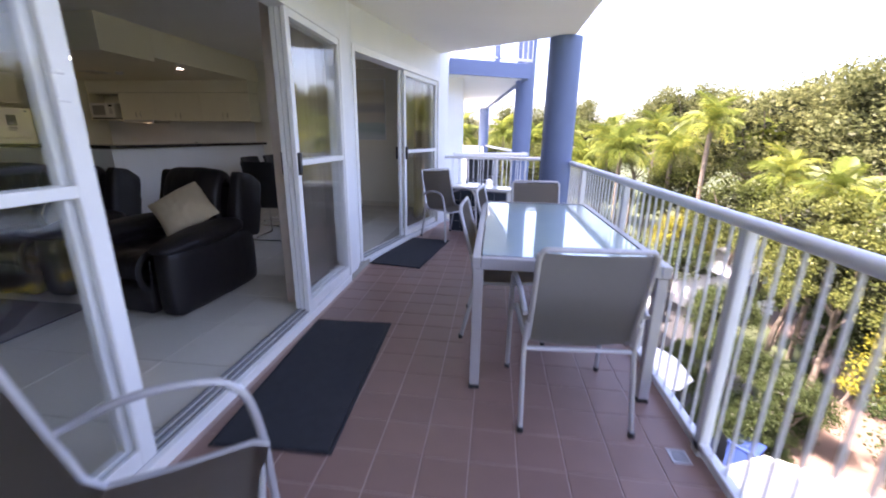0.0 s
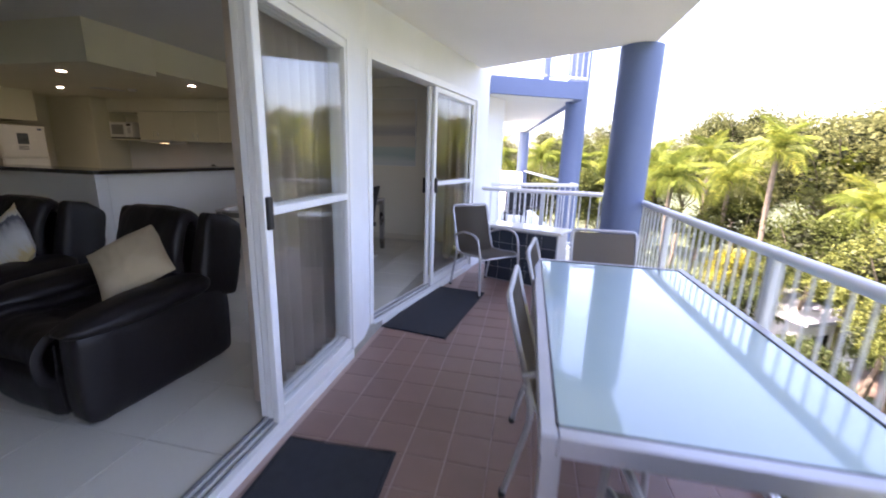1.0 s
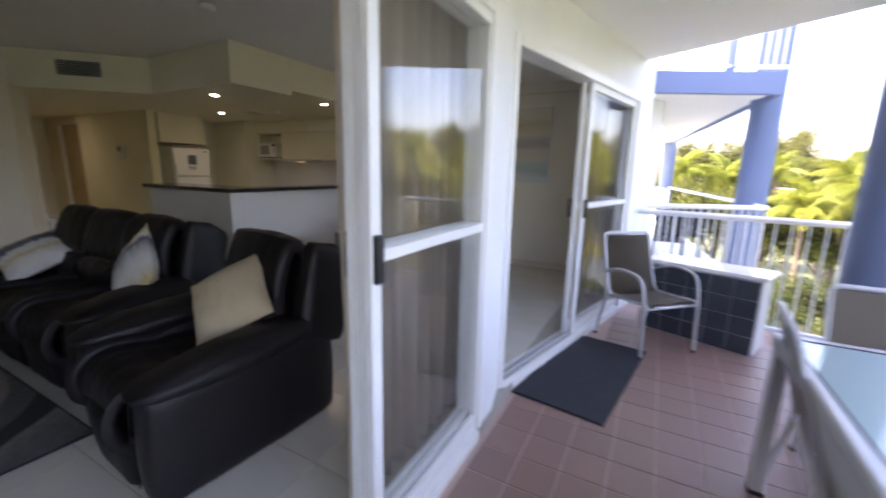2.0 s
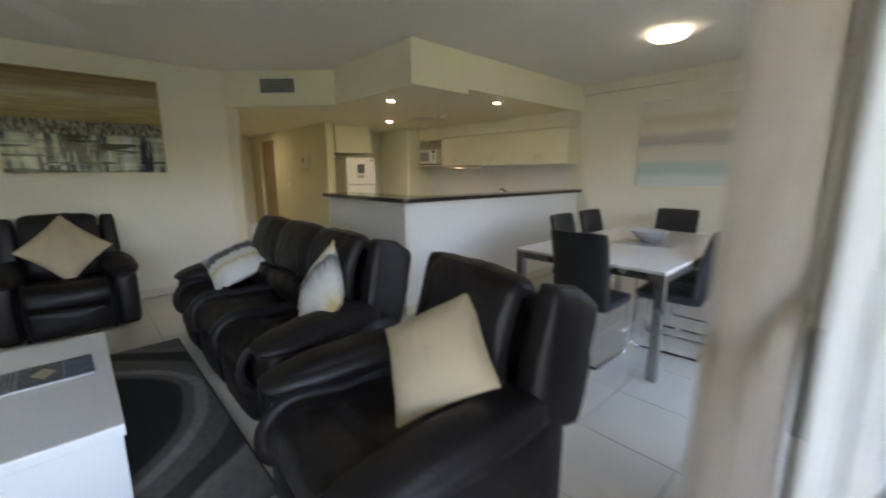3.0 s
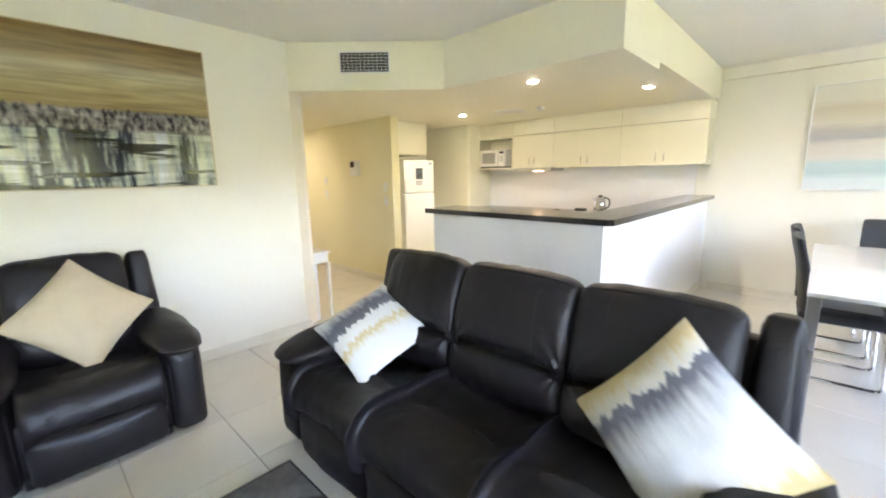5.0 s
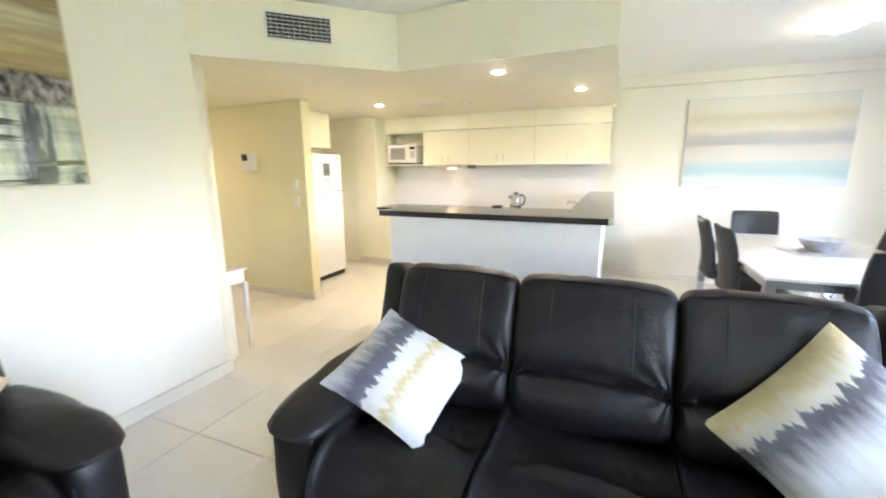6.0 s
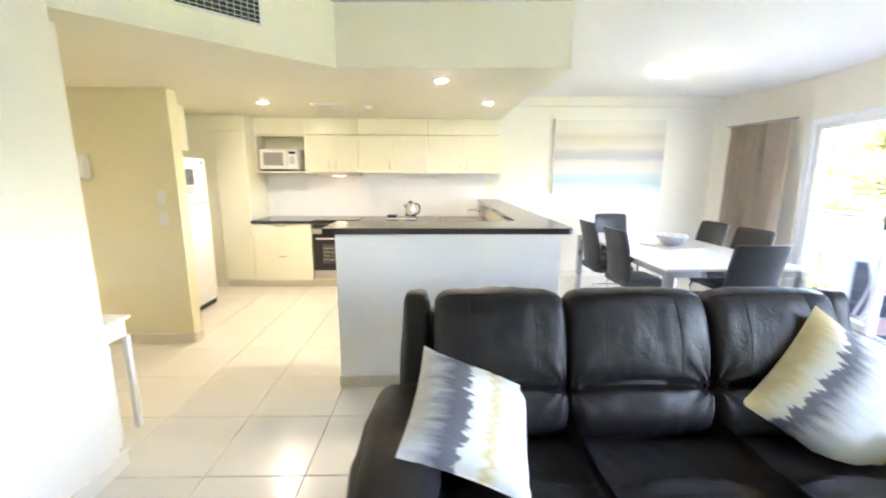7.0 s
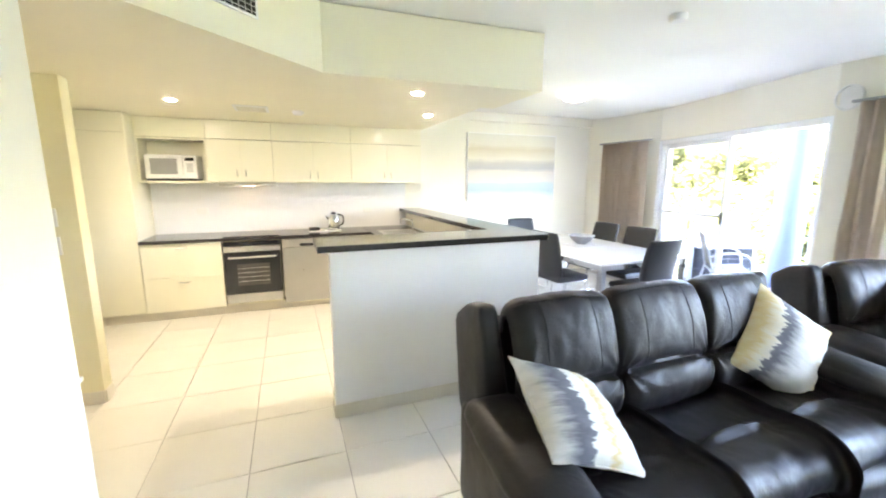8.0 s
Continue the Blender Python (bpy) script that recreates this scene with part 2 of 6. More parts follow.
structure("wall_north_beam", bx(-3.041, WY - 0.05, 2.40, 0.12, WY - 0.002, CEIL - 0.002), M_WALL, "shallow cream beam along the top of the wall", "beam")
structure("wall_west", prism([(-5.49, 0.75), (-5.49, 4.85), (-5.62, 5.00), (-5.62, 0.75)], 0, CEIL - 0.002), M_WALL, "cream painted wall with a large painting", "wall")
structure("wall_hall_south", bx(-9.6, 4.93, 0, -5.624, 5.03, 2.138), M_WALL, "cream painted wall along the hall", "wall")
M_BEIGE = mat("beige hall paint", (0.75, 0.70, 0.47), 0.75, var=0.03, scale=1.5, fine=180, bump=0.08)
_hn = bx(-8.23, 6.40, 0, -6.03, 6.52, 2.138)
box(_hn, -9.6, 6.40, 0, -9.05, 6.52, 2.138)
box(_hn, -9.05, 6.40, 2.03, -8.23, 6.52, 2.138)
structure("wall_hall_north", _hn, M_BEIGE, "beige wall with a doorway between hall and kitchen", "wall")
structure("wall_hall_end", bx(-9.7, 4.93, 0, -9.6, WY, CEIL), M_WALL, "cream wall closing the hall", "wall")
structure("wall_kitchen_west", bx(-7.40, 6.524, 0, -7.30, WY - 0.002, 2.188), M_WALL, "cream wall behind the fridge", "wall")
structure("wall_south", bx(-9.7, 0.6, 0, -0.05, 0.75, CEIL), M_WALL, "plain cream painted wall", "wall")
# facade
structure("wall_east_south", bx(WX0, -1.6, -0.3, WX1, 0.95, CEIL), M_RENDER, "white rendered facade wall beside the sliding door", "wall")
structure("wall_east_head", bx(WX0, 0.95, 2.09, WX1, 4.95, CEIL), M_RENDER, "white rendered wall above the sliding door", "wall")
structure("wall_east_pier", prism([(WX0, 4.95), (WX1, 4.95), (WX1, 5.12), (-0.075, 5.33), (-0.225, 5.365)], -0.3, CEIL), M_RENDER, "white rendered pier between two sliding doors", "wall")
D2 = Matrix.Translation((-0.075, 5.33, 0)) @ Matrix.Rotation(-math.atan2(0.515, 2.22), 4, "Z")   # the second door runs along its y
D2L = 2.28
structure("wall_east_head_dining", bx(-0.15, 0.0, 2.09, 0.0, D2L, CEIL, m=D2), M_RENDER, "white rendered wall above the dining door", "wall")
structure("wall_east_end", prism([(0.294, 7.586), (0.441, 7.552), (0.53, 7.90), (0.16, 8.95), (-0.02, 8.90), (0.25, 8.10)], -0.3, CEIL), M_RENDER, "white rendered wall end at the balcony's end", "wall")
# cream plaster on the room side of the facade
structure("lining_head", bx(WX0 - 0.004, 0.76, 2.09, WX0 - 0.0005, 4.95, CEIL - 0.002), M_WALL, "cream plaster above the living room door", "wall")
structure("lining_pier", prism([(WX0 - 0.004, 4.952), (WX0 - 0.0005, 4.952), (-0.2255, 5.362), (-0.229, 5.362)], 0.0, CEIL - 0.002), M_WALL, "cream plaster between the two sliding doors", "wall")
structure("lining_head_dining", bx(-0.154, 0.002, 2.09, -0.1505, D2L, CEIL - 0.002, m=D2), M_WALL, "cream plaster above the dining door", "wall")
structure("lining_end", prism([(0.2935, 7.59), (0.2495, 8.10), (0.006, 8.82), (0.001, 8.82), (0.2455, 8.10), (0.2895, 7.59)], 0.0, CEIL - 0.002), M_WALL, "cream plaster beside the dining door", "wall")
structure("balcony_soffit", prism([(WX1 - 0.1, -1.6), (2.13, -1.6), (2.13, 6.60), (0.36, 7.66), (-0.12, 5.5)], SLAB + 0.004, SLAB + 0.30), M_SOFFIT, "pale painted soffit of the balcony above", "ceiling")
structure("wall_balcony_south", bx(-0.02, -1.6, -0.3, 2.27, -1.45, SLAB), M_RENDER, "white rendered wall closing the balcony", "wall")
col = thing("balcony_column", pose(2.050, 6.79, -7), "round blue painted concrete column at the balcony edge", "column", kind="structure")
part("shaft", lathe([(0.190, 0), (0.190, 7 + SLAB + 0.003)], 40), M_BLUE, col, smooth=True)


# ---- skirting ----
def skirting(name, pts, h=0.09, t=0.012):
    bm = bmesh.new()
    for (x0, y0), (x1, y1) in zip(pts, pts[1:]):
        d = Vector((x1 - x0, y1 - y0, 0)); n_ = Vector((-d.y, d.x, 0)).normalized() * t
        box(bm, 0, 0, 0.001, d.length, t, h, bevel=0.003, m=Matrix.Translation((x0, y0, 0)) @ Matrix.Rotation(math.atan2(d.y, d.x), 4, "Z"))
    return structure(name, bm, M_SKIRT, "cream tiled skirting along the wall", "baseboard")


M_SKIRT = mat("cream skirting tile", (0.70, 0.66, 0.56), 0.3, var=0.04)
skirting("baseboard_west", [(-5.49, 4.89), (-5.49, 0.76)][::-1][::-1])
skirting("baseboard_north", [(0.10, WY), (-2.98, WY)])
skirting("baseboard_hall", [(-6.03, 6.40), (-9.5, 6.40)])
skirting("baseboard_hall_end", [(-6.03, 6.52), (-6.03, 6.40)])


# ---- sliding doors ----
def panel(thing_, name, y0, y1, x, z0, z1, w=0.055, mid=1.09, glass_m=M_GLASS, t=0.03, M=None, label=""):
    """A framed glass leaf with a cross bar; one frame mesh, one pane above and one below the bar."""
    bm = bmesh.new()
    box(bm, x - t / 2, y0, z0, x + t / 2, y0 + w, z1, 0.004)
    box(bm, x - t / 2, y1 - w, z0, x + t / 2, y1, z1, 0.004)
    for a, b in ((z0, z0 + 0.075), (mid - 0.02, mid + 0.02), (z1 - w, z1)):
        box(bm, x - t / 2 + 0.001, y0 + w - 0.002, a, x + t / 2 - 0.001, y1 - w + 0.002, b, 0.003)
    fr = part(name, bm, M_ALU, thing_, label)
    for a, b in ((z0 + 0.07, mid - 0.018), (mid + 0.018, z1 - w + 0.003)):
        sheet_ = bmesh.new()
        sheet_.faces.new([sheet_.verts.new(v) for v in ((x, y0 + w - 0.004, a), (x, y1 - w + 0.004, a), (x, y1 - w + 0.004, b), (x, y0 + w - 0.004, b))])
        p = part("pane", sheet_, glass_m, fr)
        p.visible_shadow = False
    return fr


def door_frame(thing_, y0, y1, z1, x0, x1, tracks):
    bm = bmesh.new()
    box(bm, x0, y0, 0.0, x1, y0 + 0.05, z1, 0.003)
    part("jamb", bm, M_ALU, thing_)
    part("jamb", bx(x0, y1 - 0.05, 0.0, x1, y1, z1, bevel=0.003), M_ALU, thing_)
    part("head", bx(x0, y0 + 0.05, z1 - 0.06, x1, y1 - 0.05, z1, bevel=0.003), M_ALU, thing_)
    part("sill", bx(x0, y0 + 0.05, -0.06, x1 + 0.008, y1 - 0.05, 0.004, bevel=0.004), M_ALU, thing_, "white aluminium door sill")
    for x in tracks:
        part("track", bx(x - 0.006, y0 + 0.05, 0.004, x + 0.006, y1 - 0.05, 0.018), M_TRACK, thing_, "grey aluminium track")


d1 = thing("door_1", pose(0, 0, 0), "white aluminium sliding glass door standing half open to the living room", "door", kind="structure")
door_frame(d1, 0.952, 4.948, 2.088, WX0 + 0.01, WX1 + 0.012, (-0.05, -0.09, -0.13))
panel(d1, "fixed_leaf", 1.0, 2.66, -0.050, 0.012, 2.03, 0.07)
panel(d1, "sliding_leaf", 1.0, 2.63, -0.092, 0.020, 2.03, 0.06, t=0.038)
panel(d1, "fixed_leaf", 4.04, 4.935, -0.046, 0.012, 2.03, 0.05, t=0.034)
panel(d1, "sliding_leaf", 4.055, 4.97, -0.090, 0.020, 2.03, 0.048, t=0.034)
panel(d1, "sliding_leaf", 4.06, 5.0, -0.130, 0.020, 2.03, 0.048, t=0.034)
for x, y in ((-0.030, 4.065), (-0.152, 4.082)):
    part("handle", bx(x - 0.006, y - 0.018, 1.01, x + 0.018, y + 0.018, 1.16, bevel=0.006, seg=2), M_BLACK, d1, "black plastic door handle")
for z in (1.36, 1.44):
    part("catch", bx(-0.04, 2.585, z, -0.03, 2.625, z + 0.012, bevel=0.003), M_ALU, d1)
d2 = thing("door_2", D2, "white aluminium sliding glass door half open to the dining corner", "door", kind="structure")
door_frame(d2, 0.0, D2L, 2.088, -0.14, 0.012, (-0.03, -0.08))
panel(d2, "fixed_leaf", 1.14, D2L - 0.05, -0.03, 0.012, 2.03, 0.055)
panel(d2, "sliding_leaf", 1.11, D2L - 0.06, -0.08, 0.02, 2.03, 0.055)
part("handle", bx(-0.015, 1.155, 1.0, 0.012, 1.185, 1.15, bevel=0.006, seg=2), M_BLACK, d2, "black plastic door handle")
part("handle", bx(-0.13, 1.12, 1.0, -0.097, 1.15, 1.15, bevel=0.006, seg=2), M_BLACK, d2, "black plastic door handle")


# ---- curtains ----
M_CURT = mat("taupe curtain cloth", (0.64, 0.57, 0.50), 0.9, var=0.12, scale=12, fine=220, bump=0.4)
_n, _l = M_CURT.node_tree.nodes, M_CURT.node_tree.links
_tr = _n.new("ShaderNodeBsdfTranslucent"); _tr.inputs[0].default_value = (0.74, 0.64, 0.53, 1)
_mx = _n.new("ShaderNodeMixShader"); _mx.inputs[0].default_value = 0.38
_l.new(_n["Principled BSDF"].outputs[0], _mx.inputs[1]); _l.new(_tr.outputs[0], _mx.inputs[2]); _l.new(_mx.outputs[0], _n["Material Output"].inputs["Surface"])


def curtain(name, M, length, z0, z1, folds, label, depth=0.045):
    c = thing(name, M, label, "curtain")
    bm = bmesh.new()
    n_, rows, v = folds * 8, 8, []
    rnd = random.Random(folds)
    ph = [rnd.uniform(0.6, 1.3) for _ in range(folds + 1)]
    for j in range(rows + 1):
        z = z0 + (z1 - z0) * j / rows
        row = []
        for i in range(n_ + 1):
            f = i / n_ * folds
            a = ph[int(min(f, folds))]
            row.append(bm.verts.new((depth * a * math.sin(f * 2 * math.pi) * (1.1 - 0.35 * j / rows), length * i / n_ + 0.008 * math.sin(j * 0.9 + i * 0.3), z)))
        v.append(row)
    for j in range(rows):
        for i in range(n_):
            bm.faces.new((v[j][i], v[j][i + 1], v[j + 1][i + 1], v[j + 1][i]))
    bmesh.ops.solidify(bm, geom=bm.faces[:], thickness=0.004)
    part("cloth", bm, M_CURT, c, smooth=True)
    part("rail", bx(-0.03, -0.05, z1 - 0.01, 0.03, length + 0.05, z1 + 0.012, bevel=0.004), M_TRACK, c, "dark curtain rail")
    return c


curtain("curtain", pose(-0.268, 4.17, 0), 1.01, 0.02, 2.18, 10, "taupe pleated curtain drawn aside by the living room door")
curtain("curtain", pose(0.08, 7.60, 0, 0, 0, 6), 0.80, 0.02, 2.10, 9, "taupe pleated curtain drawn aside by the dining door")


# ---- recliner seating ----
def tilt(deg):
    return Matrix.Rotation(radians(deg), 4, "X")


def along(pts, t):
    """A smooth point of a polyline at t in 0..1 (Catmull-Rom)."""
    k = len(pts) - 1
    f = min(max(t, 0.0), 1.0) * k
    i = min(int(f), k - 1)
    u = f - i
    a, b, c, e = pts[max(i - 1, 0)], pts[i], pts[i + 1], pts[min(i + 2, k)]
    return tuple(0.5 * (2 * b[q] + (c[q] - a[q]) * u + (2 * a[q] - 5 * b[q] + 4 * c[q] - e[q]) * u * u + (3 * b[q] - a[q] - 3 * c[q] + e[q]) * u ** 3) for q in (0, 1))


class Pad:
    """An upholstered pad: a profile of (y, z) swept across its width, rounded at the sides, with a sewn tuck and gathers at its ends."""

    def __init__(self, x, w, profile, tuck, depth, arch, reach, side=0.10, puff=0.014, seed=0, gather=0.011, crisp=12):
        self.x, self.w, self.profile, self.tuck, self.depth, self.arch, self.reach, self.side, self.puff, self.seed, self.gather, self.crisp = x, w, profile, tuck, depth, arch, reach, side, puff, seed, gather, crisp
        self.length = sum((Vector(along(profile, (i + 1) / 40)) - Vector(along(profile, i / 40))).length for i in range(40))

    def at(self, u, t, lift=0.0):
        y, z = along(self.profile, t)
        y2, z2 = along(self.profile, min(t + 0.01, 1.0))
        y1, z1 = along(self.profile, max(t - 0.01, 0.0))
        n = Vector((0, -(z2 - z1), y2 - y1)).normalized()
        e = abs(u)
        lift += self.puff * (1 - e ** 2) - self.side * (1 - max(0.0, 1 - e ** self.crisp) ** 0.45)
        mid = self.tuck - self.arch * u * u
        d = (t - mid) * self.length
        lift -= self.depth * math.exp(-(d / 0.017) ** 2) * math.exp(-(u / self.reach) ** 4)
        lift -= 0.35 * self.depth * math.exp(-(d / 0.06) ** 2) * math.exp(-(u / self.reach) ** 4)
        for s in (-1, 1):                       # gathers fan out from the ends of the tuck
            dx = (s * min(self.reach, 0.95) - u) * self.w / 2
            r = math.hypot(dx, d)
            a = math.atan2(d, s * dx + 1e-6)
            lift += self.gather * math.sin(a * 11 + self.seed * 1.7 + s) * math.exp(-r / 0.080) * min(1.0, r / 0.025)
            dt = (0.97 - t) * self.length * 0.5
            lift += 0.0016 * math.sin(u * 61 + 2 * math.sin(u * 9) + self.seed + s) * math.exp(-abs(dt) / 0.05)
        q = Vector((u * 2.2 + self.seed * 3.1, t * 5.0, self.seed))
        lift += 0.006 * noise.noise(q) + 0.0035 * noise.noise(q * 2.6)
        return Vector((self.x + u * self.w / 2, y, z)) + n * lift

    def mesh(self, nu=46, nt=58):
        bm = bmesh.new()
        us = [math.copysign(1 - (1 - abs(k)) ** 1.5, k) for k in [2 * i / nu - 1 for i in range(nu + 1)]]
        g = [[bm.verts.new(self.at(u, j / nt)) for u in us] for j in range(nt + 1)]
        for a, b in zip(g, g[1:]):
            for i in range(nu):
                bm.faces.new((a[i], a[i + 1], b[i + 1], b[i]))
        # a turned-under flange all round
        rim = [(u, 0.0) for u in us] + [(1.0, j / nt) for j in range(1, nt + 1)] + [(u, 1.0) for u in us[-2::-1]] + [(-1.0, j / nt) for j in range(nt - 1, 0, -1)]
        top = g[0] + [r[-1] for r in g[1:]] + g[-1][-2::-1] + [r[0] for r in g[-2:0:-1]]
        low = [bm.verts.new(self.at(u * 0.97, t, -0.045)) for u, t in rim]
        for i in range(len(rim)):
            k = (i + 1) % len(rim)
            bm.faces.new((top[i], low[i], low[k], top[k]))
        return bm

    def seam(self, u0, u1, t0, t1, k=14, r=0.0016):
        return tube([self.at(u0 + (u1 - u0) * i / k, t0 + (t1 - t0) * i / k, 0.0008) for i in range(k + 1)], r, sides=5)


def recliner(name, m, widths, label, category, d=0.0, a=0.18):
    """Faces -y, the floor in the middle of its front edge at the origin."""
    t = thing(name, m, label, category)
    inner = sum(widths)
    W = inner + 2 * a
    part("base", soft(W - 0.20, 0.74 + d, 0.30, 0.05, 5, at=(0, 0.46 + d / 2, 0.19)), M_LEATHER, t, smooth=True)
    part("back_panel", soft(inner + 0.06, 0.15, 0.74, 0.05, 6, at=(0, 0.835 + d, 0.50), rot=tilt(-7)), M_LEATHER, t, smooth=True)
    for s in (-1, 1):
        x = s * (W / 2 - a / 2)
        arm = part("arm", soft(a, 0.80 + d, 0.50, 0.055, 9, bulge=(0.012, 0.02, 0.01), wrinkle=0.006, seed=s + 3, at=(x, 0.43 + d / 2, 0.265), shape=lambda p, s=s: Vector((p.x - s * 0.030 * p.y / 0.4 - s * 0.008, p.y, p.z))), M_LEATHER, t, smooth=True)
        L = 0.68 + d
        leaf = lambda p, L=L, s=s: Vector((p.x * (1.0 - 0.24 * max(0.0, -2 * p.y / L) ** 3) + s * 0.008 * (1 - (2 * p.y / L) ** 2) - s * 0.05 * p.y, p.y,
                                           p.z * (1.0 - 0.55 * max(0.0, -2 * p.y / L) ** 2.2 - 0.25 * max(0.0, 2 * p.y / L) ** 3) * (1 - 0.22 * (p.x / 0.14) ** 2)))
        pad = part("arm_pad", soft(a + 0.055, L, 0.132, 0.062, 14, bulge=(0.010, 0.02, 0.016), wrinkle=0.012, seed=s + 9, at=(x, 0.345 + d / 2, 0.528), rot=tilt(4), shape=leaf), M_LEATHER, t, smooth=True)
        hw = (a + 0.055) / 2 - 0.002
        ring = [Matrix.Translation((x, 0.345 + d / 2, 0.528)) @ tilt(4) @ leaf(Vector(p)) for p in arc([(-hw, 0.25, 0), (-hw, -L / 2 + 0.001, 0), (hw, -L / 2 + 0.001, 0), (hw, 0.25, 0)], 0.066, 6)]
        part("piping", tube(ring, 0.0045, sides=6), M_LEATHER, pad, "sewn leather piping")
        part("front_seam", tube([(x - 0.062 * s, 0.022, 0.06), (x - 0.062 * s, 0.010, 0.25), (x - 0.062 * s, 0.020, 0.43)], 0.003, sides=5), M_LEATHER, arm)
        wing = lambda p: Vector((p.x * (1.0 - 0.16 * (p.z / 0.25)), p.y, p.z - 0.05 * max(0.0, p.y / 0.14) * (p.z > 0)))
        part("wing", soft(0.125, 0.28, 0.52, 0.032, 9, bulge=(0.010, 0.012, 0.006), wrinkle=0.006, seed=s + 5, at=(s * (inner / 2 + 0.078), 0.815 + d, 0.690), rot=tilt(-14), shape=wing), M_LEATHER, t, smooth=True)
    back = [(0.60, 0.40), (0.545, 0.435), (0.520, 0.49), (0.518, 0.55), (0.535, 0.605), (0.562, 0.650), (0.572, 0.71), (0.586, 0.78), (0.610, 0.85), (0.640, 0.915), (0.676, 0.962), (0.716, 0.980), (0.762, 0.972), (0.802, 0.930), (0.830, 0.84)]
    seat = [(0.62, 0.400), (0.53, 0.432), (0.44, 0.445), (0.35, 0.444), (0.27, 0.440), (0.19, 0.452), (0.11, 0.456), (0.045, 0.438), (0.004, 0.395), (-0.012, 0.335), (0.0, 0.275), (0.04, 0.245)]
    for i, w in enumerate(widths):
        x = sum(widths[:i]) + w / 2 - inner / 2
        pb = Pad(x, w - 0.002, [(y + d, z) for y, z in back], 0.352, 0.036, 0.030, 1.35, side=0.060, puff=0.018, seed=i + 1, gather=0.012)
        bk_ = part("backrest", pb.mesh(60, 64), M_LEATHER, t, smooth=True)
        ps = Pad(x, w - 0.004, [(y + d * (y > 0.2) * (y - 0.2) / 0.42, z) for y, z in seat], 0.385, 0.034, -0.02, 0.62, side=0.024, puff=0.018, seed=i + 7, gather=0.004, crisp=30)
        part("seat_cushion", ps.mesh(), M_LEATHER, t, smooth=True)
        for k in (-0.52, 0.52):
            part("seam", pb.seam(k, k * 0.94, 0.385, 0.72), M_LEATHER, bk_)
        part("seam", pb.seam(-0.95, 0.95, 0.735, 0.735, 20, 0.0032), M_LEATHER, bk_, "raised leather seam along the top")
        part("footrest", soft(w - 0.012, 0.14, 0.25, 0.045, 10, bulge=(0, 0.022, 0.0), wrinkle=0.010, seed=i + 30, at=(x, 0.070, 0.150), rot=tilt(4)), M_LEATHER, t, smooth=True)
    for s in (-1, 1):
        for y in (0.12, 0.78 + d):
            part("foot", lathe([(0.022, 0), (0.026, 0.05)], 10, at=(s * (W / 2 - 0.18), y, 0.0)), M_BLACK, t)
    return t


recliner("sofa", pose(-3.062, 3.95, 0), (0.550, 0.600, 0.550), "three-seat black leather recliner sofa facing the rug", "sofa", a=0.220)
recliner("armchair", pose(-4.53, 3.265, 0, 0, 0, 90), (0.545,), "black leather recliner armchair against the cream wall", "armchair")
recliner("armchair", pose(-1.34, 3.81, 0, 0, 0, -8), (0.57,), "black leather recliner armchair beside the sofa", "armchair", d=0.09)


# ---- cushions ----
def cushion_cloth(name, stops):
    """White cloth with ragged bands of grey and ochre across it."""
    m = bpy.data.materials.new(name)
    m.use_nodes = True
    n, l = m.node_tree.nodes, m.node_tree.links
    b = n["Principled BSDF"]
    tc = n.new("ShaderNodeTexCoord")
    sx = n.new("ShaderNodeSeparateXYZ"); l.new(tc.outputs["Object"], sx.inputs[0])
    mp = n.new("ShaderNodeMapping"); mp.inputs["Scale"].default_value = (6, 40, 12)
    l.new(tc.outputs["Object"], mp.inputs[0])
    nz = n.new("ShaderNodeTexNoise"); nz.inputs["Scale"].default_value = 1.0; nz.inputs["Detail"].default_value = 8; nz.inputs["Roughness"].default_value = 0.62
    l.new(mp.outputs[0], nz.inputs["Vector"])
    ma = n.new("ShaderNodeMath"); ma.operation = "MULTIPLY_ADD"; ma.inputs[1].default_value = 0.17
    l.new(nz.outputs["Fac"], ma.inputs[0]); l.new(sx.outputs["X"], ma.inputs[2])
    mr = n.new("ShaderNodeMapRange"); mr.inputs["From Min"].default_value, mr.inputs["From Max"].default_value = -0.14, 0.34
    l.new(ma.outputs[0], mr.inputs["Value"])
    cr = n.new("ShaderNodeValToRGB")
    el = cr.color_ramp.elements
    el[0].position, el[0].color = stops[0][0], (*stops[0][1], 1)
    el[1].position, el[1].color = stops[-1][0], (*stops[-1][1], 1)
    for p, c in stops[1:-1]:
        e = el.new(p); e.color = (*c, 1)
    l.new(mr.outputs[0], cr.inputs[0]); l.new(cr.outputs[0], b.inputs["Base Color"])
    b.inputs["Roughness"].default_value = 0.85
    f = n.new("ShaderNodeTexNoise"); f.inputs["Scale"].default_value = 350
    l.new(tc.outputs["Object"], f.inputs["Vector"])
    bp = n.new("ShaderNodeBump"); bp.inputs["Strength"].default_value = 0.3; bp.inputs["Distance"].default_value = 0.003
    l.new(f.outputs[0], bp.inputs["Height"]); l.new(bp.outputs[0], b.inputs["Normal"])
    return m


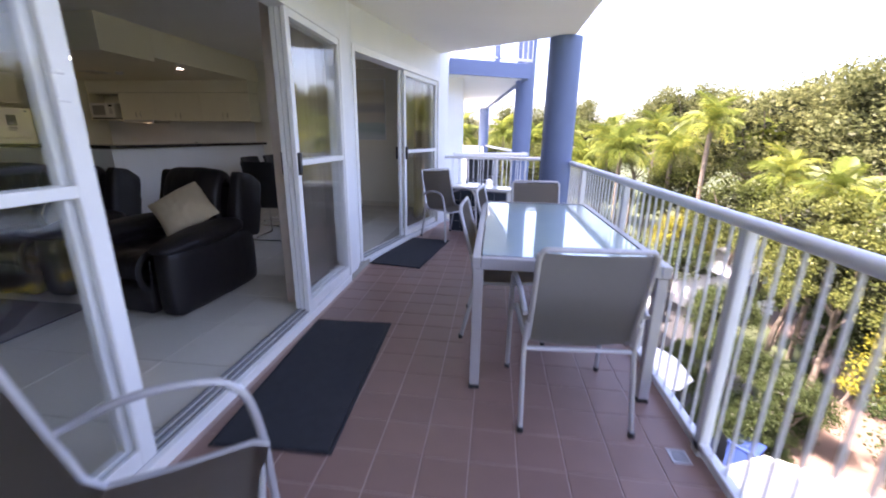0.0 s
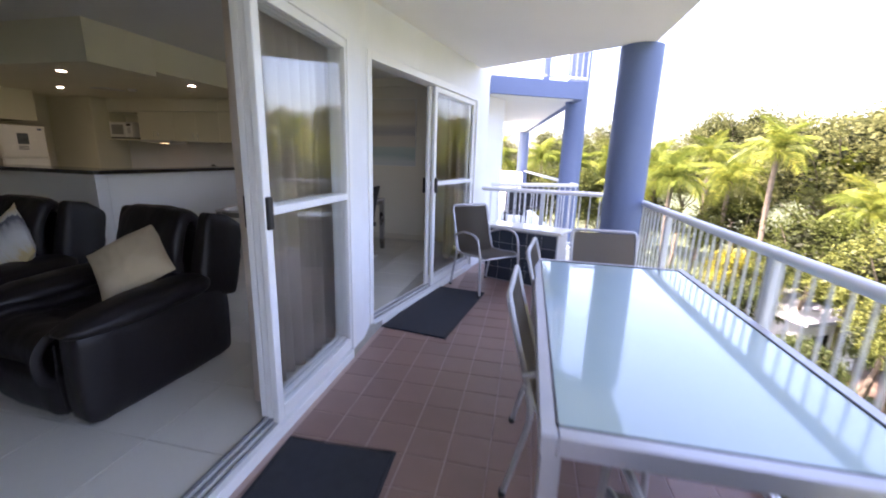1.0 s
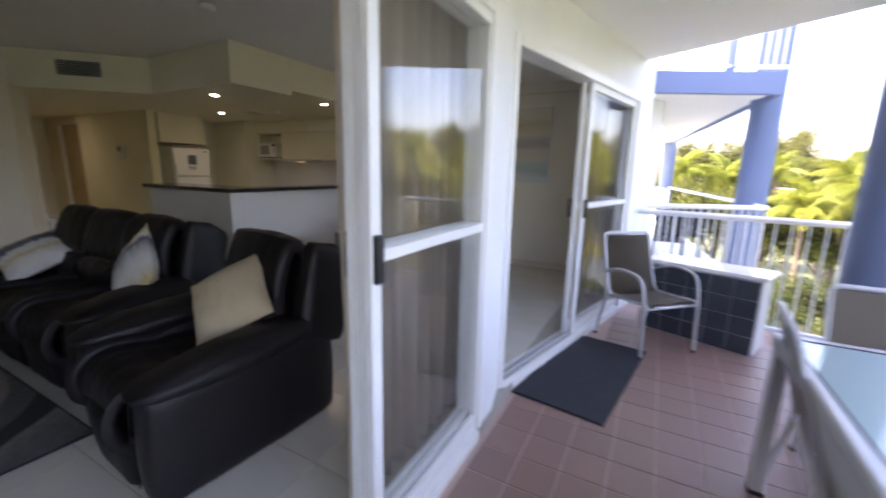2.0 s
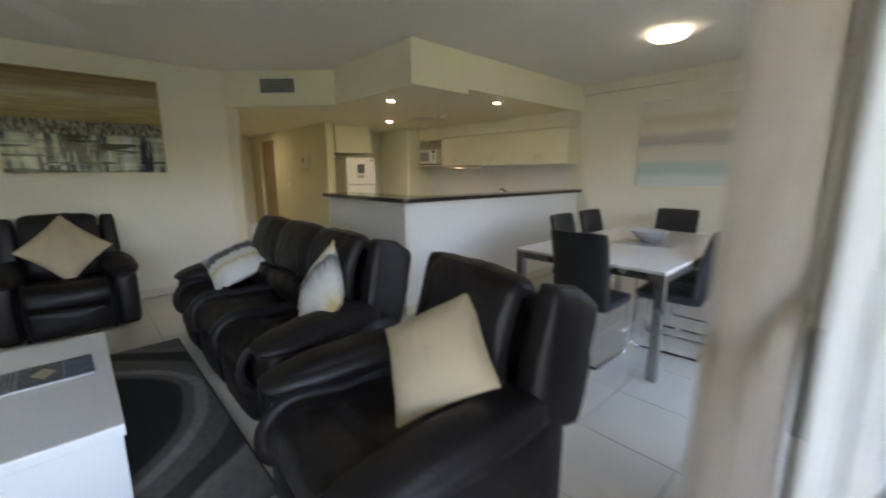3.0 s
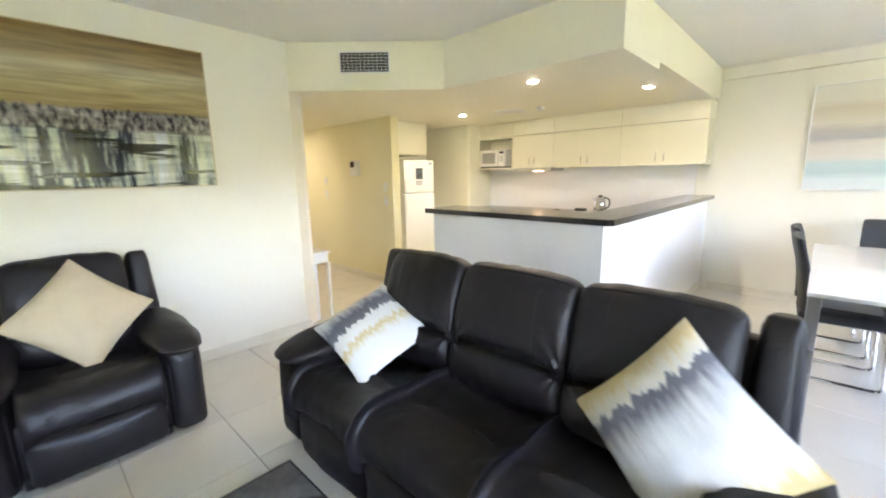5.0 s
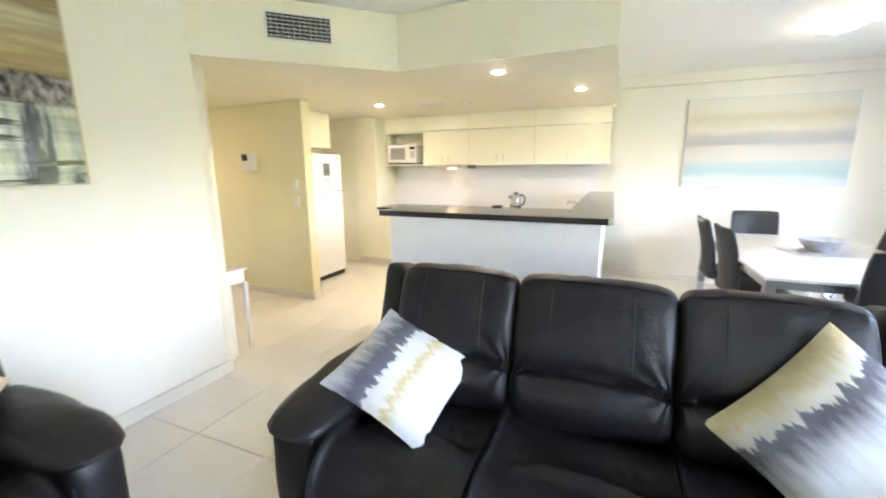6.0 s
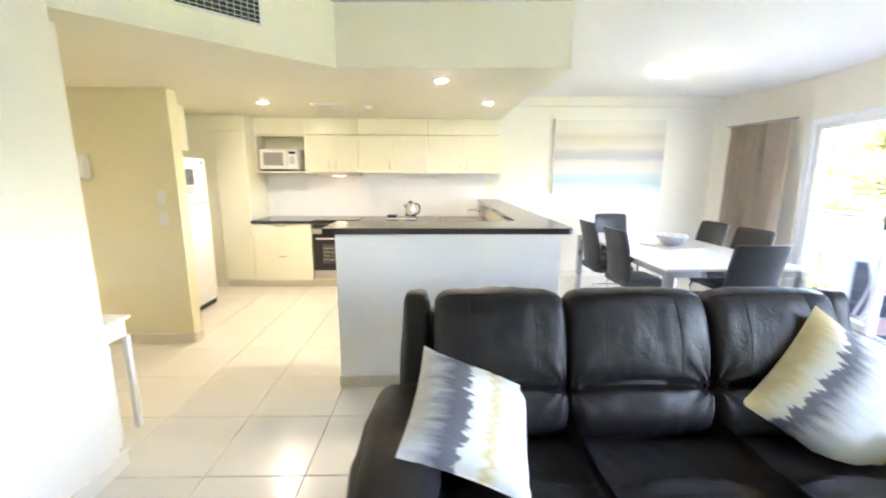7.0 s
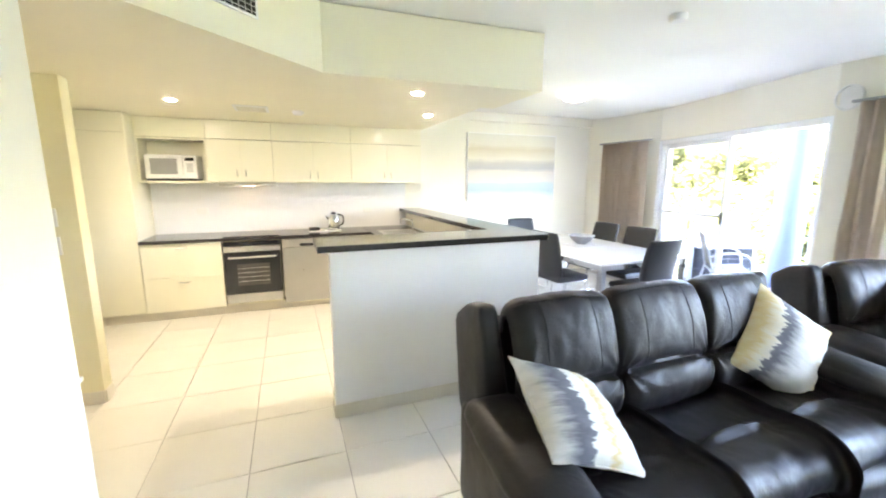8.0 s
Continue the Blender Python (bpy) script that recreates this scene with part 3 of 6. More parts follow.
M_CUSH = cushion_cloth("white grey and ochre cushion cloth", [(0.0, (0.60, 0.59, 0.58)), (0.09, (0.50, 0.50, 0.50)), (0.17, (0.28, 0.28, 0.30)), (0.25, (0.12, 0.12, 0.145)), (0.365, (0.16, 0.16, 0.19)),
                       (0.385, (0.74, 0.72, 0.69)), (0.52, (0.76, 0.74, 0.71)), (0.585, (0.66, 0.52, 0.26)), (0.64, (0.72, 0.64, 0.48)), (0.71, (0.76, 0.74, 0.72)), (1.0, (0.73, 0.72, 0.71))])
M_CUSH2 = cushion_cloth("ochre edged cushion cloth", [(0.0, (0.66, 0.52, 0.26)), (0.10, (0.70, 0.66, 0.58)), (0.24, (0.74, 0.73, 0.71)), (0.40, (0.66, 0.66, 0.65)), (0.54, (0.46, 0.46, 0.47)), (0.66, (0.15, 0.15, 0.18)),
                        (0.725, (0.17, 0.17, 0.20)), (0.74, (0.70, 0.67, 0.60)), (0.82, (0.72, 0.66, 0.52)), (0.90, (0.67, 0.53, 0.28)), (1.0, (0.70, 0.61, 0.40))])
M_TAN = mat("beige cushion cloth", (0.52, 0.42, 0.28), 0.85, var=0.06, scale=10, fine=300, bump=0.4)


def cushion(m, material, label, size=0.44, thick=0.21, seed=0):
    """Square, pinched at its corners; its face looks along +z before m turns it."""
    t = thing("cushion", m, label, "cushion")
    bm = bmesh.new()
    N = 24
    for side in (1, -1):
        g = []
        for j in range(N + 1):
            row = []
            for i in range(N + 1):
                u, v = 2 * i / N - 1, 2 * j / N - 1
                h = max(0.0, (1 - abs(u) ** 2.6) * (1 - abs(v) ** 2.6)) ** 0.72
                pin = 1 - 0.07 * (1 - abs(v) ** 2) * (abs(u) ** 6) , 1 - 0.07 * (1 - abs(u) ** 2) * (abs(v) ** 6)
                x, y = u * size / 2 * pin[0], v * size / 2 * pin[1]
                z = side * (h * thick / 2 + 0.003 + 0.009 * h * noise.noise(Vector((u * 3, v * 3, seed + side))) + 0.010 * h * noise.noise(Vector((u * 7, v * 4.5, seed - side))) + 0.004 * noise.noise(Vector((u * 15, v * 13, seed))) * min(1.0, 3 * h))
                row.append(bm.verts.new((x, y, z)))
            g.append(row)
        for j in range(N):
            for i in range(N):
                bm.faces.new((g[j][i], g[j][i + 1], g[j + 1][i + 1], g[j + 1][i]))
    bmesh.ops.remove_doubles(bm, verts=bm.verts[:], dist=0.0002)
    part("cover", bm, material, t, smooth=True)
    run = [-1 + k / 8 for k in range(16)]
    rim = [(k, -1) for k in run] + [(1, k) for k in run] + [(-k, 1) for k in run] + [(-1, -k) for k in run]
    edge = [(u * size / 2 * (1 - 0.07 * (1 - v * v) * u ** 6), v * size / 2 * (1 - 0.07 * (1 - u * u) * v ** 6), 0) for u, v in rim]
    part("piping", tube(edge, 0.004, sides=6, closed=True), material, t)
    return t


def placed(centre, across, up):
    """A cushion by its centre and the directions of its own x and y."""
    x = Vector(across).normalized()
    y = Vector(up)
    y = (y - x * x.dot(y)).normalized()
    return Matrix.Translation(centre) @ Matrix((x, y, x.cross(y))).transposed().to_4x4()


cushion(placed((-3.775, 4.355, 0.605), (0.923, -0.011, -0.384), (0.166, 0.912, 0.375)), M_CUSH, "white cushion with ragged grey and ochre bands on the sofa", 0.465, 0.17, seed=1)
cushion(placed((-2.338, 4.428, 0.628), (-0.742, 0.330, 0.540), (-0.634, -0.155, -0.758)), M_CUSH2, "plump white cushion with grey and ochre bands on the sofa", 0.495, 0.19, seed=2)
cushion(placed((-4.945, 3.288, 0.708), (-0.33, 0.69, 0.62), (-0.33, -0.69, 0.64)), M_TAN, "plain beige cushion set on its corner in an armchair", 0.455, 0.16, seed=3)
cushion(placed((-1.165, 4.325, 0.690), (0.69, 0.54, 0.47), (-0.70, 0.40, 0.58)), M_TAN, "plain beige cushion leaning in the armchair by the door", 0.405, 0.18, seed=4)


# ---- coffee table and rug ----
def rug_cloth():
    """Charcoal pile with sweeping grey bands."""
    m = mat("rug pile", (0.03, 0.03, 0.033), 0.95, var=0.3, scale=30, fine=350, bump=0.9)
    n, l = m.node_tree.nodes, m.node_tree.links
    tc = n.new("ShaderNodeTexCoord")
    wb = n.new("ShaderNodeTexNoise"); wb.inputs["Scale"].default_value = 1.3; wb.inputs["Detail"].default_value = 1
    l.new(tc.outputs["Object"], wb.inputs["Vector"])
    ds = n.new("ShaderNodeVectorMath"); ds.operation = "DISTANCE"; ds.inputs[1].default_value = (-0.05, -0.095, 0.016)
    l.new(tc.outputs["Object"], ds.inputs[0])
    fz = n.new("ShaderNodeTexNoise"); fz.inputs["Scale"].default_value = 160
    l.new(tc.outputs["Object"], fz.inputs["Vector"])
    a1 = n.new("ShaderNodeMath"); a1.operation = "MULTIPLY_ADD"; a1.inputs[1].default_value = 0.22
    l.new(wb.outputs["Fac"], a1.inputs[0]); l.new(ds.outputs["Value"], a1.inputs[2])
    a2 = n.new("ShaderNodeMath"); a2.operation = "MULTIPLY_ADD"; a2.inputs[1].default_value = 0.03
    l.new(fz.outputs["Fac"], a2.inputs[0]); l.new(a1.outputs[0], a2.inputs[2])
    mr = n.new("ShaderNodeMapRange"); mr.inputs["From Min"].default_value, mr.inputs["From Max"].default_value = 0.125, 1.625
    l.new(a2.outputs[0], mr.inputs["Value"])
    cr = n.new("ShaderNodeValToRGB")
    el = cr.color_ramp.elements
    el[0].position, el[0].color = 0.485, (0.026, 0.026, 0.030, 1)
    el[1].position, el[1].color = 1.0, (0.03, 0.03, 0.032, 1)
    for p, c in ((0.495, 0.13), (0.525, 0.145), (0.535, 0.28), (0.565, 0.29), (0.58, 0.14), (0.665, 0.13), (0.675, 0.045), (0.75, 0.04), (0.76, 0.19), (0.80, 0.17), (0.815, 0.14), (0.90, 0.13)):
        e = el.new(p); e.color = (c, c * 0.95, c * 0.92, 1)
    l.new(a2.outputs[0], mr.inputs["Value"]); l.new(mr.outputs[0], cr.inputs[0])
    mix = [k for k in n if k.bl_idname == "ShaderNodeMix"][0]
    l.new(cr.outputs[0], mix.inputs["A"])
    return m


rug = thing("rug", pose(-2.80, 3.10, 0), "charcoal rug with sweeping pale grey bands on the tiles", "rug")
part("carpet", bx(-1.10, -0.80, 0.001, 1.10, 0.79, 0.016, bevel=0.006), rug_cloth(), rug)
part("binding", tube([(-1.10, -0.80, 0.009), (1.10, -0.80, 0.009), (1.10, 0.79, 0.009), (-1.10, 0.79, 0.009)], 0.009, sides=6, closed=True), M_MAT, rug, "dark sewn edge")
ct = thing("coffee_table", pose(-2.62, 3.14, 0.017), "low white gloss coffee table on the rug", "coffee table")
part("tabletop", bx(-0.63, -0.295, 0.335, 0.63, 0.295, 0.385, bevel=0.006, seg=2), M_WTOP, ct)
part("shelf", bx(-0.56, -0.25, 0.10, 0.56, 0.25, 0.13, bevel=0.004), M_WTOP, ct)
for s in (-1, 1):
    part("side_panel", bx(s * 0.595 - 0.022, -0.285, 0, s * 0.595 + 0.022, 0.285, 0.334, bevel=0.004), M_WTOP, ct)
M_PAPER = mat("printed brochure", (0.22, 0.25, 0.28), 0.35, var=0.5, scale=14, fine=60, bump=0.0)
bk = thing("brochure", pose(-2.732, 3.185, 0.403, 0, 0, 1.5), "glossy printed brochure lying on the coffee table", "brochure")
part("pages", bx(-0.133, -0.183, 0.0, 0.133, 0.183, 0.006, bevel=0.001), M_WTOP, bk)
part("cover", bx(-0.133, -0.183, 0.0065, 0.133, 0.183, 0.0085), M_PAPER, bk)
M_PBLUE, M_PSAND, M_PGREY = (mat("brochure blue", (0.075, 0.10, 0.17), 0.3, var=0.7, scale=22, fine=90), mat("brochure sand", (0.56, 0.50, 0.34), 0.4, var=0.2), mat("brochure grey", (0.085, 0.10, 0.115), 0.3, var=0.8, scale=20, fine=70))
part("photo", bx(-0.128, 0.075, 0.009, 0.128, 0.178, 0.0098), M_PBLUE, bk, "blue printed photo")
part("photo", bx(-0.128, -0.085, 0.009, 0.128, 0.068, 0.0098), M_PGREY, bk, "dark grey printed photo")
part("emblem", prism([(0, -0.045), (0.075, 0), (0, 0.045), (-0.075, 0)], 0.010, 0.0106), M_PSAND, bk, "pale diamond shape")
for i in range(5):
    part("text_bar", bx(-0.11, -0.172 + i * 0.016, 0.009, 0.10 - 0.03 * (i % 2), -0.164 + i * 0.016, 0.0096), M_PGREY, bk)


# ---- paintings ----
def painting(name, m, w, h, material, label):
    """Face looks along -y; the lower edge of its back at the origin."""
    t = thing(name, m, label, "painting")
    part("canvas", bx(-w / 2, -0.034, 0.004, w / 2, -0.004, h - 0.004, bevel=0.003), material, t)
    bm = bmesh.new()
    for a in ((-w / 2 - 0.004, -0.036, 0, -w / 2 + 0.004, 0, h), (w / 2 - 0.004, -0.036, 0, w / 2 + 0.004, 0, h), (-w / 2 + 0.004, -0.036, -0.002, w / 2 - 0.004, 0, 0.005), (-w / 2 + 0.004, -0.036, h - 0.005, w / 2 - 0.004, 0, h + 0.002)):
        box(bm, *a)
    part("stretcher_edge", bm, M_TAN if "lake" in label else M_ALU, t)
    return t


def banded(name, stops, span, warp=0.06, stretch=(3, 3, 40), rough=0.35, streak=None):
    """Paint in bands over the height, dragged sideways."""
    m = bpy.data.materials.new(name)
    m.use_nodes = True
    n, l = m.node_tree.nodes, m.node_tree.links
    b = n["Principled BSDF"]
    tc = n.new("ShaderNodeTexCoord")
    sp = n.new("ShaderNodeSeparateXYZ"); l.new(tc.outputs["Object"], sp.inputs[0])
    mp = n.new("ShaderNodeMapping"); mp.inputs["Scale"].default_value = stretch; l.new(tc.outputs["Object"], mp.inputs[0])
    nz = n.new("ShaderNodeTexNoise"); nz.inputs["Scale"].default_value = 1; nz.inputs["Detail"].default_value = 7; l.new(mp.outputs[0], nz.inputs["Vector"])
    big = n.new("ShaderNodeTexNoise"); big.inputs["Scale"].default_value = 2.2; big.inputs["Detail"].default_value = 3; l.new(tc.outputs["Object"], big.inputs["Vector"])
    a = n.new("ShaderNodeMath"); a.operation = "MULTIPLY_ADD"; a.inputs[1].default_value = warp
    l.new(nz.outputs["Fac"], a.inputs[0]); l.new(sp.outputs["Z"], a.inputs[2])
    a2 = n.new("ShaderNodeMath"); a2.operation = "MULTIPLY_ADD"; a2.inputs[1].default_value = warp * 1.2
    l.new(big.outputs["Fac"], a2.inputs[0]); l.new(a.outputs[0], a2.inputs[2])
    mr = n.new("ShaderNodeMapRange"); mr.inputs["From Min"].default_value, mr.inputs["From Max"].default_value = warp, span + warp
    l.new(a2.outputs[0], mr.inputs["Value"])
    cr = n.new("ShaderNodeValToRGB"); el = cr.color_ramp.elements
    el[0].position, el[0].color = stops[0][0], (*stops[0][1], 1)
    el[1].position, el[1].color = stops[-1][0], (*stops[-1][1], 1)
    for p, c in stops[1:-1]:
        e = el.new(p); e.color = (*c, 1)
    l.new(mr.outputs[0], cr.inputs[0])
    out = cr.outputs[0]
    if streak:
        # dark uprights and pale gaps in the lower part
        m2 = n.new("ShaderNodeMapping"); m2.inputs["Scale"].default_value = (5.5, 1, 0.9); l.new(tc.outputs["Object"], m2.inputs[0])
        n2 = n.new("ShaderNodeTexNoise"); n2.inputs["Scale"].default_value = 1.0; n2.inputs["Detail"].default_value = 8; n2.inputs["Roughness"].default_value = 0.65
        l.new(m2.outputs[0], n2.inputs["Vector"])
        c2 = n.new("ShaderNodeValToRGB"); e2 = c2.color_ramp.elements
        e2[0].position, e2[0].color = 0.40, (0.012, 0.014, 0.022, 1)
        e2[1].position, e2[1].color = 0.66, (0.62, 0.68, 0.72, 1)
        for p, c in ((0.462, (0.035, 0.045, 0.065)), (0.500, (0.30, 0.34, 0.33)), (0.56, (0.50, 0.52, 0.42))):
            e = e2.new(p); e.color = (*c, 1)
        l.new(n2.outputs["Fac"], c2.inputs[0])
        m3 = n.new("ShaderNodeMapping"); m3.inputs["Scale"].default_value = (1.6, 1, 17); m3.inputs["Rotation"].default_value = (0, 0.09, 0); l.new(tc.outputs["Object"], m3.inputs[0])
        n3 = n.new("ShaderNodeTexNoise"); n3.inputs["Scale"].default_value = 1.0; n3.inputs["Detail"].default_value = 5; l.new(m3.outputs[0], n3.inputs["Vector"])
        c3 = n.new("ShaderNodeValToRGB"); c3.color_ramp.elements[0].position, c3.color_ramp.elements[1].position = 0.43, 0.475
        l.new(n3.outputs["Fac"], c3.inputs[0])
        br = n.new("ShaderNodeMix"); br.data_type = "RGBA"; br.blend_type = "MULTIPLY"; br.inputs["Factor"].default_value = 0.9
        l.new(c2.outputs[0], br.inputs["A"]); l.new(c3.outputs[0], br.inputs["B"])
        ms = n.new("ShaderNodeMapRange"); ms.inputs["From Min"].default_value, ms.inputs["From Max"].default_value = streak + 0.02, streak - 0.02
        l.new(a.outputs[0], ms.inputs["Value"])
        mx = n.new("ShaderNodeMix"); mx.data_type = "RGBA"
        l.new(ms.outputs[0], mx.inputs["Factor"]); l.new(out, mx.inputs["A"]); l.new(br.outputs["Result"], mx.inputs["B"])
        out = mx.outputs["Result"]
        # spiky grey reeds along the horizon
        m4 = n.new("ShaderNodeMapping"); m4.inputs["Scale"].default_value = (34, 1, 16); l.new(tc.outputs["Object"], m4.inputs[0])
        n4 = n.new("ShaderNodeTexNoise"); n4.inputs["Scale"].default_value = 1.0; n4.inputs["Detail"].default_value = 4; l.new(m4.outputs[0], n4.inputs["Vector"])
        c4 = n.new("ShaderNodeValToRGB"); e4 = c4.color_ramp.elements
        e4[0].position, e4[0].color = 0.36, (0.02, 0.018, 0.02, 1); e4[1].position, e4[1].color = 0.68, (0.40, 0.37, 0.34, 1)
        l.new(n4.outputs["Fac"], c4.inputs[0])
        zz = n.new("ShaderNodeMath"); zz.operation = "MULTIPLY_ADD"; zz.inputs[1].default_value = 0.07
        l.new(n4.outputs["Fac"], zz.inputs[0]); l.new(sp.outputs["Z"], zz.inputs[2])
        b4 = n.new("ShaderNodeValToRGB"); f4 = b4.color_ramp.elements
        f4[0].position, f4[0].color = streak - 0.012, (0, 0, 0, 1); f4[1].position, f4[1].color = streak + 0.135, (0, 0, 0, 1)
        for p, v in ((streak + 0.012, 1), (streak + 0.115, 1)):
            e = f4.new(p); e.color = (v, v, v, 1)
        l.new(zz.outputs[0], b4.inputs[0])
        mx4 = n.new("ShaderNodeMix"); mx4.data_type = "RGBA"
        l.new(b4.outputs[0], mx4.inputs["Factor"]); l.new(out, mx4.inputs["A"]); l.new(c4.outputs[0], mx4.inputs["B"])
        out = mx4.outputs["Result"]
        st = n.new("ShaderNodeMapRange"); st.inputs["From Min"].default_value, st.inputs["From Max"].default_value = 0.36, 0.64
        st.inputs["To Min"].default_value, st.inputs["To Max"].default_value = 0.78, 1.28
        l.new(nz.outputs["Fac"], st.inputs["Value"])
        drag = n.new("ShaderNodeMix"); drag.data_type = "RGBA"; drag.blend_type = "MULTIPLY"; drag.inputs["Factor"].default_value = 1.0
        l.new(out, drag.inputs["A"]); l.new(st.outputs[0], drag.inputs["B"])
        out = drag.outputs["Result"]
    l.new(out, b.inputs["Base Color"])
    b.inputs["Roughness"].default_value = rough
    bp = n.new("ShaderNodeBump"); bp.inputs["Strength"].default_value = 0.4; bp.inputs["Distance"].default_value = 0.004
    l.new(nz.outputs["Fac"], bp.inputs["Height"]); l.new(bp.outputs[0], b.inputs["Normal"])
    return m


M_PIC1 = banded("ochre and black glazed painting", [(0.0, (0.30, 0.34, 0.36)), (0.38, (0.04, 0.04, 0.05)), (0.42, (0.10, 0.095, 0.10)), (0.50, (0.20, 0.17, 0.15)), (0.525, (0.27, 0.20, 0.09)), (0.60, (0.36, 0.28, 0.12)), (0.70, (0.40, 0.33, 0.17)),
                                                     (0.78, (0.45, 0.39, 0.25)), (0.84, (0.30, 0.23, 0.12)), (1.0, (0.20, 0.13, 0.05))], 0.94, 0.05, (2.5, 2.5, 30), 0.12, streak=0.40)
M_PIC2 = banded("pale seascape painting", [(0.0, (0.66, 0.69, 0.69)), (0.10, (0.62, 0.68, 0.68)), (0.17, (0.42, 0.54, 0.54)), (0.27, (0.48, 0.58, 0.57)), (0.31, (0.64, 0.61, 0.56)), (0.45, (0.62, 0.58, 0.53)), (0.50, (0.42, 0.42, 0.44)),
                                            (0.58, (0.48, 0.46, 0.45)), (0.64, (0.66, 0.63, 0.55)), (0.78, (0.60, 0.54, 0.42)), (0.86, (0.68, 0.65, 0.56)), (1.0, (0.70, 0.68, 0.60))], 1.02, 0.07, (1.6, 1.6, 26), 0.6)
painting("painting", pose(-5.485, 3.585, 1.37, 0, 0, 90), 1.22, 0.94, M_PIC1, "wide painting of dark lake trees under an ochre sky")
painting("painting", pose(-1.465, WY - 0.004, 1.205, 0, 0, 0), 1.56, 1.02, M_PIC2, "wide pale abstract seascape painting on the wall")


# ---- dining table and chairs ----
M_FRAME = mat("satin metal frame", (0.40, 0.39, 0.38), 0.28, 0.9, var=0.06)
dt = thing("dining_table", pose(-1.515, 7.04, 0), "white gloss dining table with satin metal legs", "table")
part("tabletop", bx(-0.575, -1.0, 0.728, 0.575, 1.0, 0.752, bevel=0.004, seg=2), M_WTOP, dt)
for s in (-1, 1):
    part("apron", bx(s * 0.55 - 0.015, -0.94, 0.675, s * 0.55 + 0.015, 0.94, 0.726), M_FRAME, dt)
    part("apron", bx(-0.53, s * 0.965 - 0.015, 0.675, 0.53, s * 0.965 + 0.015, 0.726), M_FRAME, dt)
    for k in (-1, 1):
        part("leg", bx(s * 0.54 - 0.03, k * 0.965 - 0.03, 0, s * 0.54 + 0.03, k * 0.965 + 0.03, 0.727, bevel=0.003), M_FRAME, dt)
M_VINYL = mat("black chair vinyl", (0.016, 0.017, 0.020), 0.45, var=0.2, scale=10, fine=180, bump=0.3)


def dining_chair(m, label):
    """Faces -y; origin on the floor under the seat's middle."""
    t = thing("dining_chair", m, label, "chair", "chairs round the dining table")
    part("seat", soft(0.43, 0.44, 0.075, 0.03, 6, bulge=(0, 0, 0.012), at=(0, 0, 0.45)), M_VINYL, t, smooth=True)
    bend = lambda p: Vector((p.x, p.y + 0.10 * ((p.z + 0.30) / 0.6) ** 2 + 0.03 * (p.x / 0.2) ** 2 * -1, p.z))
    part("backrest", soft(0.42, 0.045, 0.54, 0.02, 8, at=(0, 0.20, 0.70), shape=bend), M_VINYL, t, smooth=True)
    for s in (-1, 1):
        part("leg", tube(arc([(s * 0.185, 0.16, 0.415), (s * 0.185, -0.21, 0.415), (s * 0.185, -0.23, 0.014), (s * 0.185, 0.23, 0.014)], 0.05, 5), 0.012, sides=8), M_CHROME, t, "bent chrome cantilever leg", smooth=True)
    part("floor_bar", tube([(-0.185, 0.23, 0.014), (0.185, 0.23, 0.014)], 0.012, sides=8), M_CHROME, t, smooth=True)
    return t


L_DC = "black vinyl dining chair on chrome cantilever legs"
dc = dining_chair(pose(-1.47, 6.15, 0, 0, 0, 180), L_DC)
for x, y, a in ((-1.58, 8.02, 0), (-1.91, 6.86, 93), (-1.94, 7.46, 90), (-1.09, 6.74, -86), (-1.09, 7.32, -90)):
    copy_thing(dc, pose(x, y, 0, 0, 0, a))
M_BOWL = mat("speckled grey ceramic", (0.45, 0.47, 0.50), 0.3, var=0.25, scale=30, fine=120, bump=0.05)
pm = thing("placemat", pose(-1.45, 7.08, 0.7525, 0, 0, 8), "pale woven placemat under a bowl on the dining table", "placemat")
part("weave", bx(-0.23, -0.17, 0, 0.23, 0.17, 0.004, bevel=0.0015), mat("pale woven mat", (0.42, 0.42, 0.43), 0.8, var=0.25, scale=60, fine=260, bump=0.6), pm)
bw = thing("bowl", pose(-1.44, 7.10, 0.7567), "speckled grey ceramic bowl on the placemat", "bowl")
part("vessel", lathe([(0.06, 0), (0.065, 0.012), (0.12, 0.05), (0.155, 0.105), (0.149, 0.107), (0.115, 0.058), (0.055, 0.020), (0.001, 0.018)], 28), M_BOWL, bw, smooth=True)


# ---- counter between kitchen and living room ----
M_BARWALL = mat("white counter paint", (0.82, 0.81, 0.79), 0.5, var=0.03, scale=2, fine=150, bump=0.06)
bar = thing("breakfast_bar", pose(0, 0, 0), "white painted breakfast bar with a dark speckled stone top", "bar counter")
part("front_wall", bx(-4.566, 5.64, 0, -3.07, 5.76, 1.088), M_BARWALL, bar)
part("side_wall", bx(-3.19, 5.762, 0, -3.07, WY - 0.002, 1.088), M_BARWALL, bar)
part("stone_top", prism([(-4.638, 5.60), (-3.03, 5.60), (-3.0, 5.63), (-3.0, WY - 0.003), (-3.30, WY - 0.003), (-3.30, 6.02), (-4.638, 6.02)], 1.09, 1.13), M_STONE, bar, "dark speckled stone top")
part("skirting", bx(-4.575, 5.628, 0.001, -3.062, 5.639, 0.09, bevel=0.003), M_SKIRT, bar)
part("skirting", bx(-3.069, 5.642, 0.001, -3.058, WY - 0.015, 0.09, bevel=0.003), M_SKIRT, bar)
part("skirting", bx(-4.578, 5.642, 0.001, -4.567, 5.76, 0.09, bevel=0.003), M_SKIRT, bar)
part("upstand", bx(-3.202, 5.95, 0.90, -3.192, WY - 0.012, 1.088), M_WALL, bar, "cream tiled upstand behind the sink")

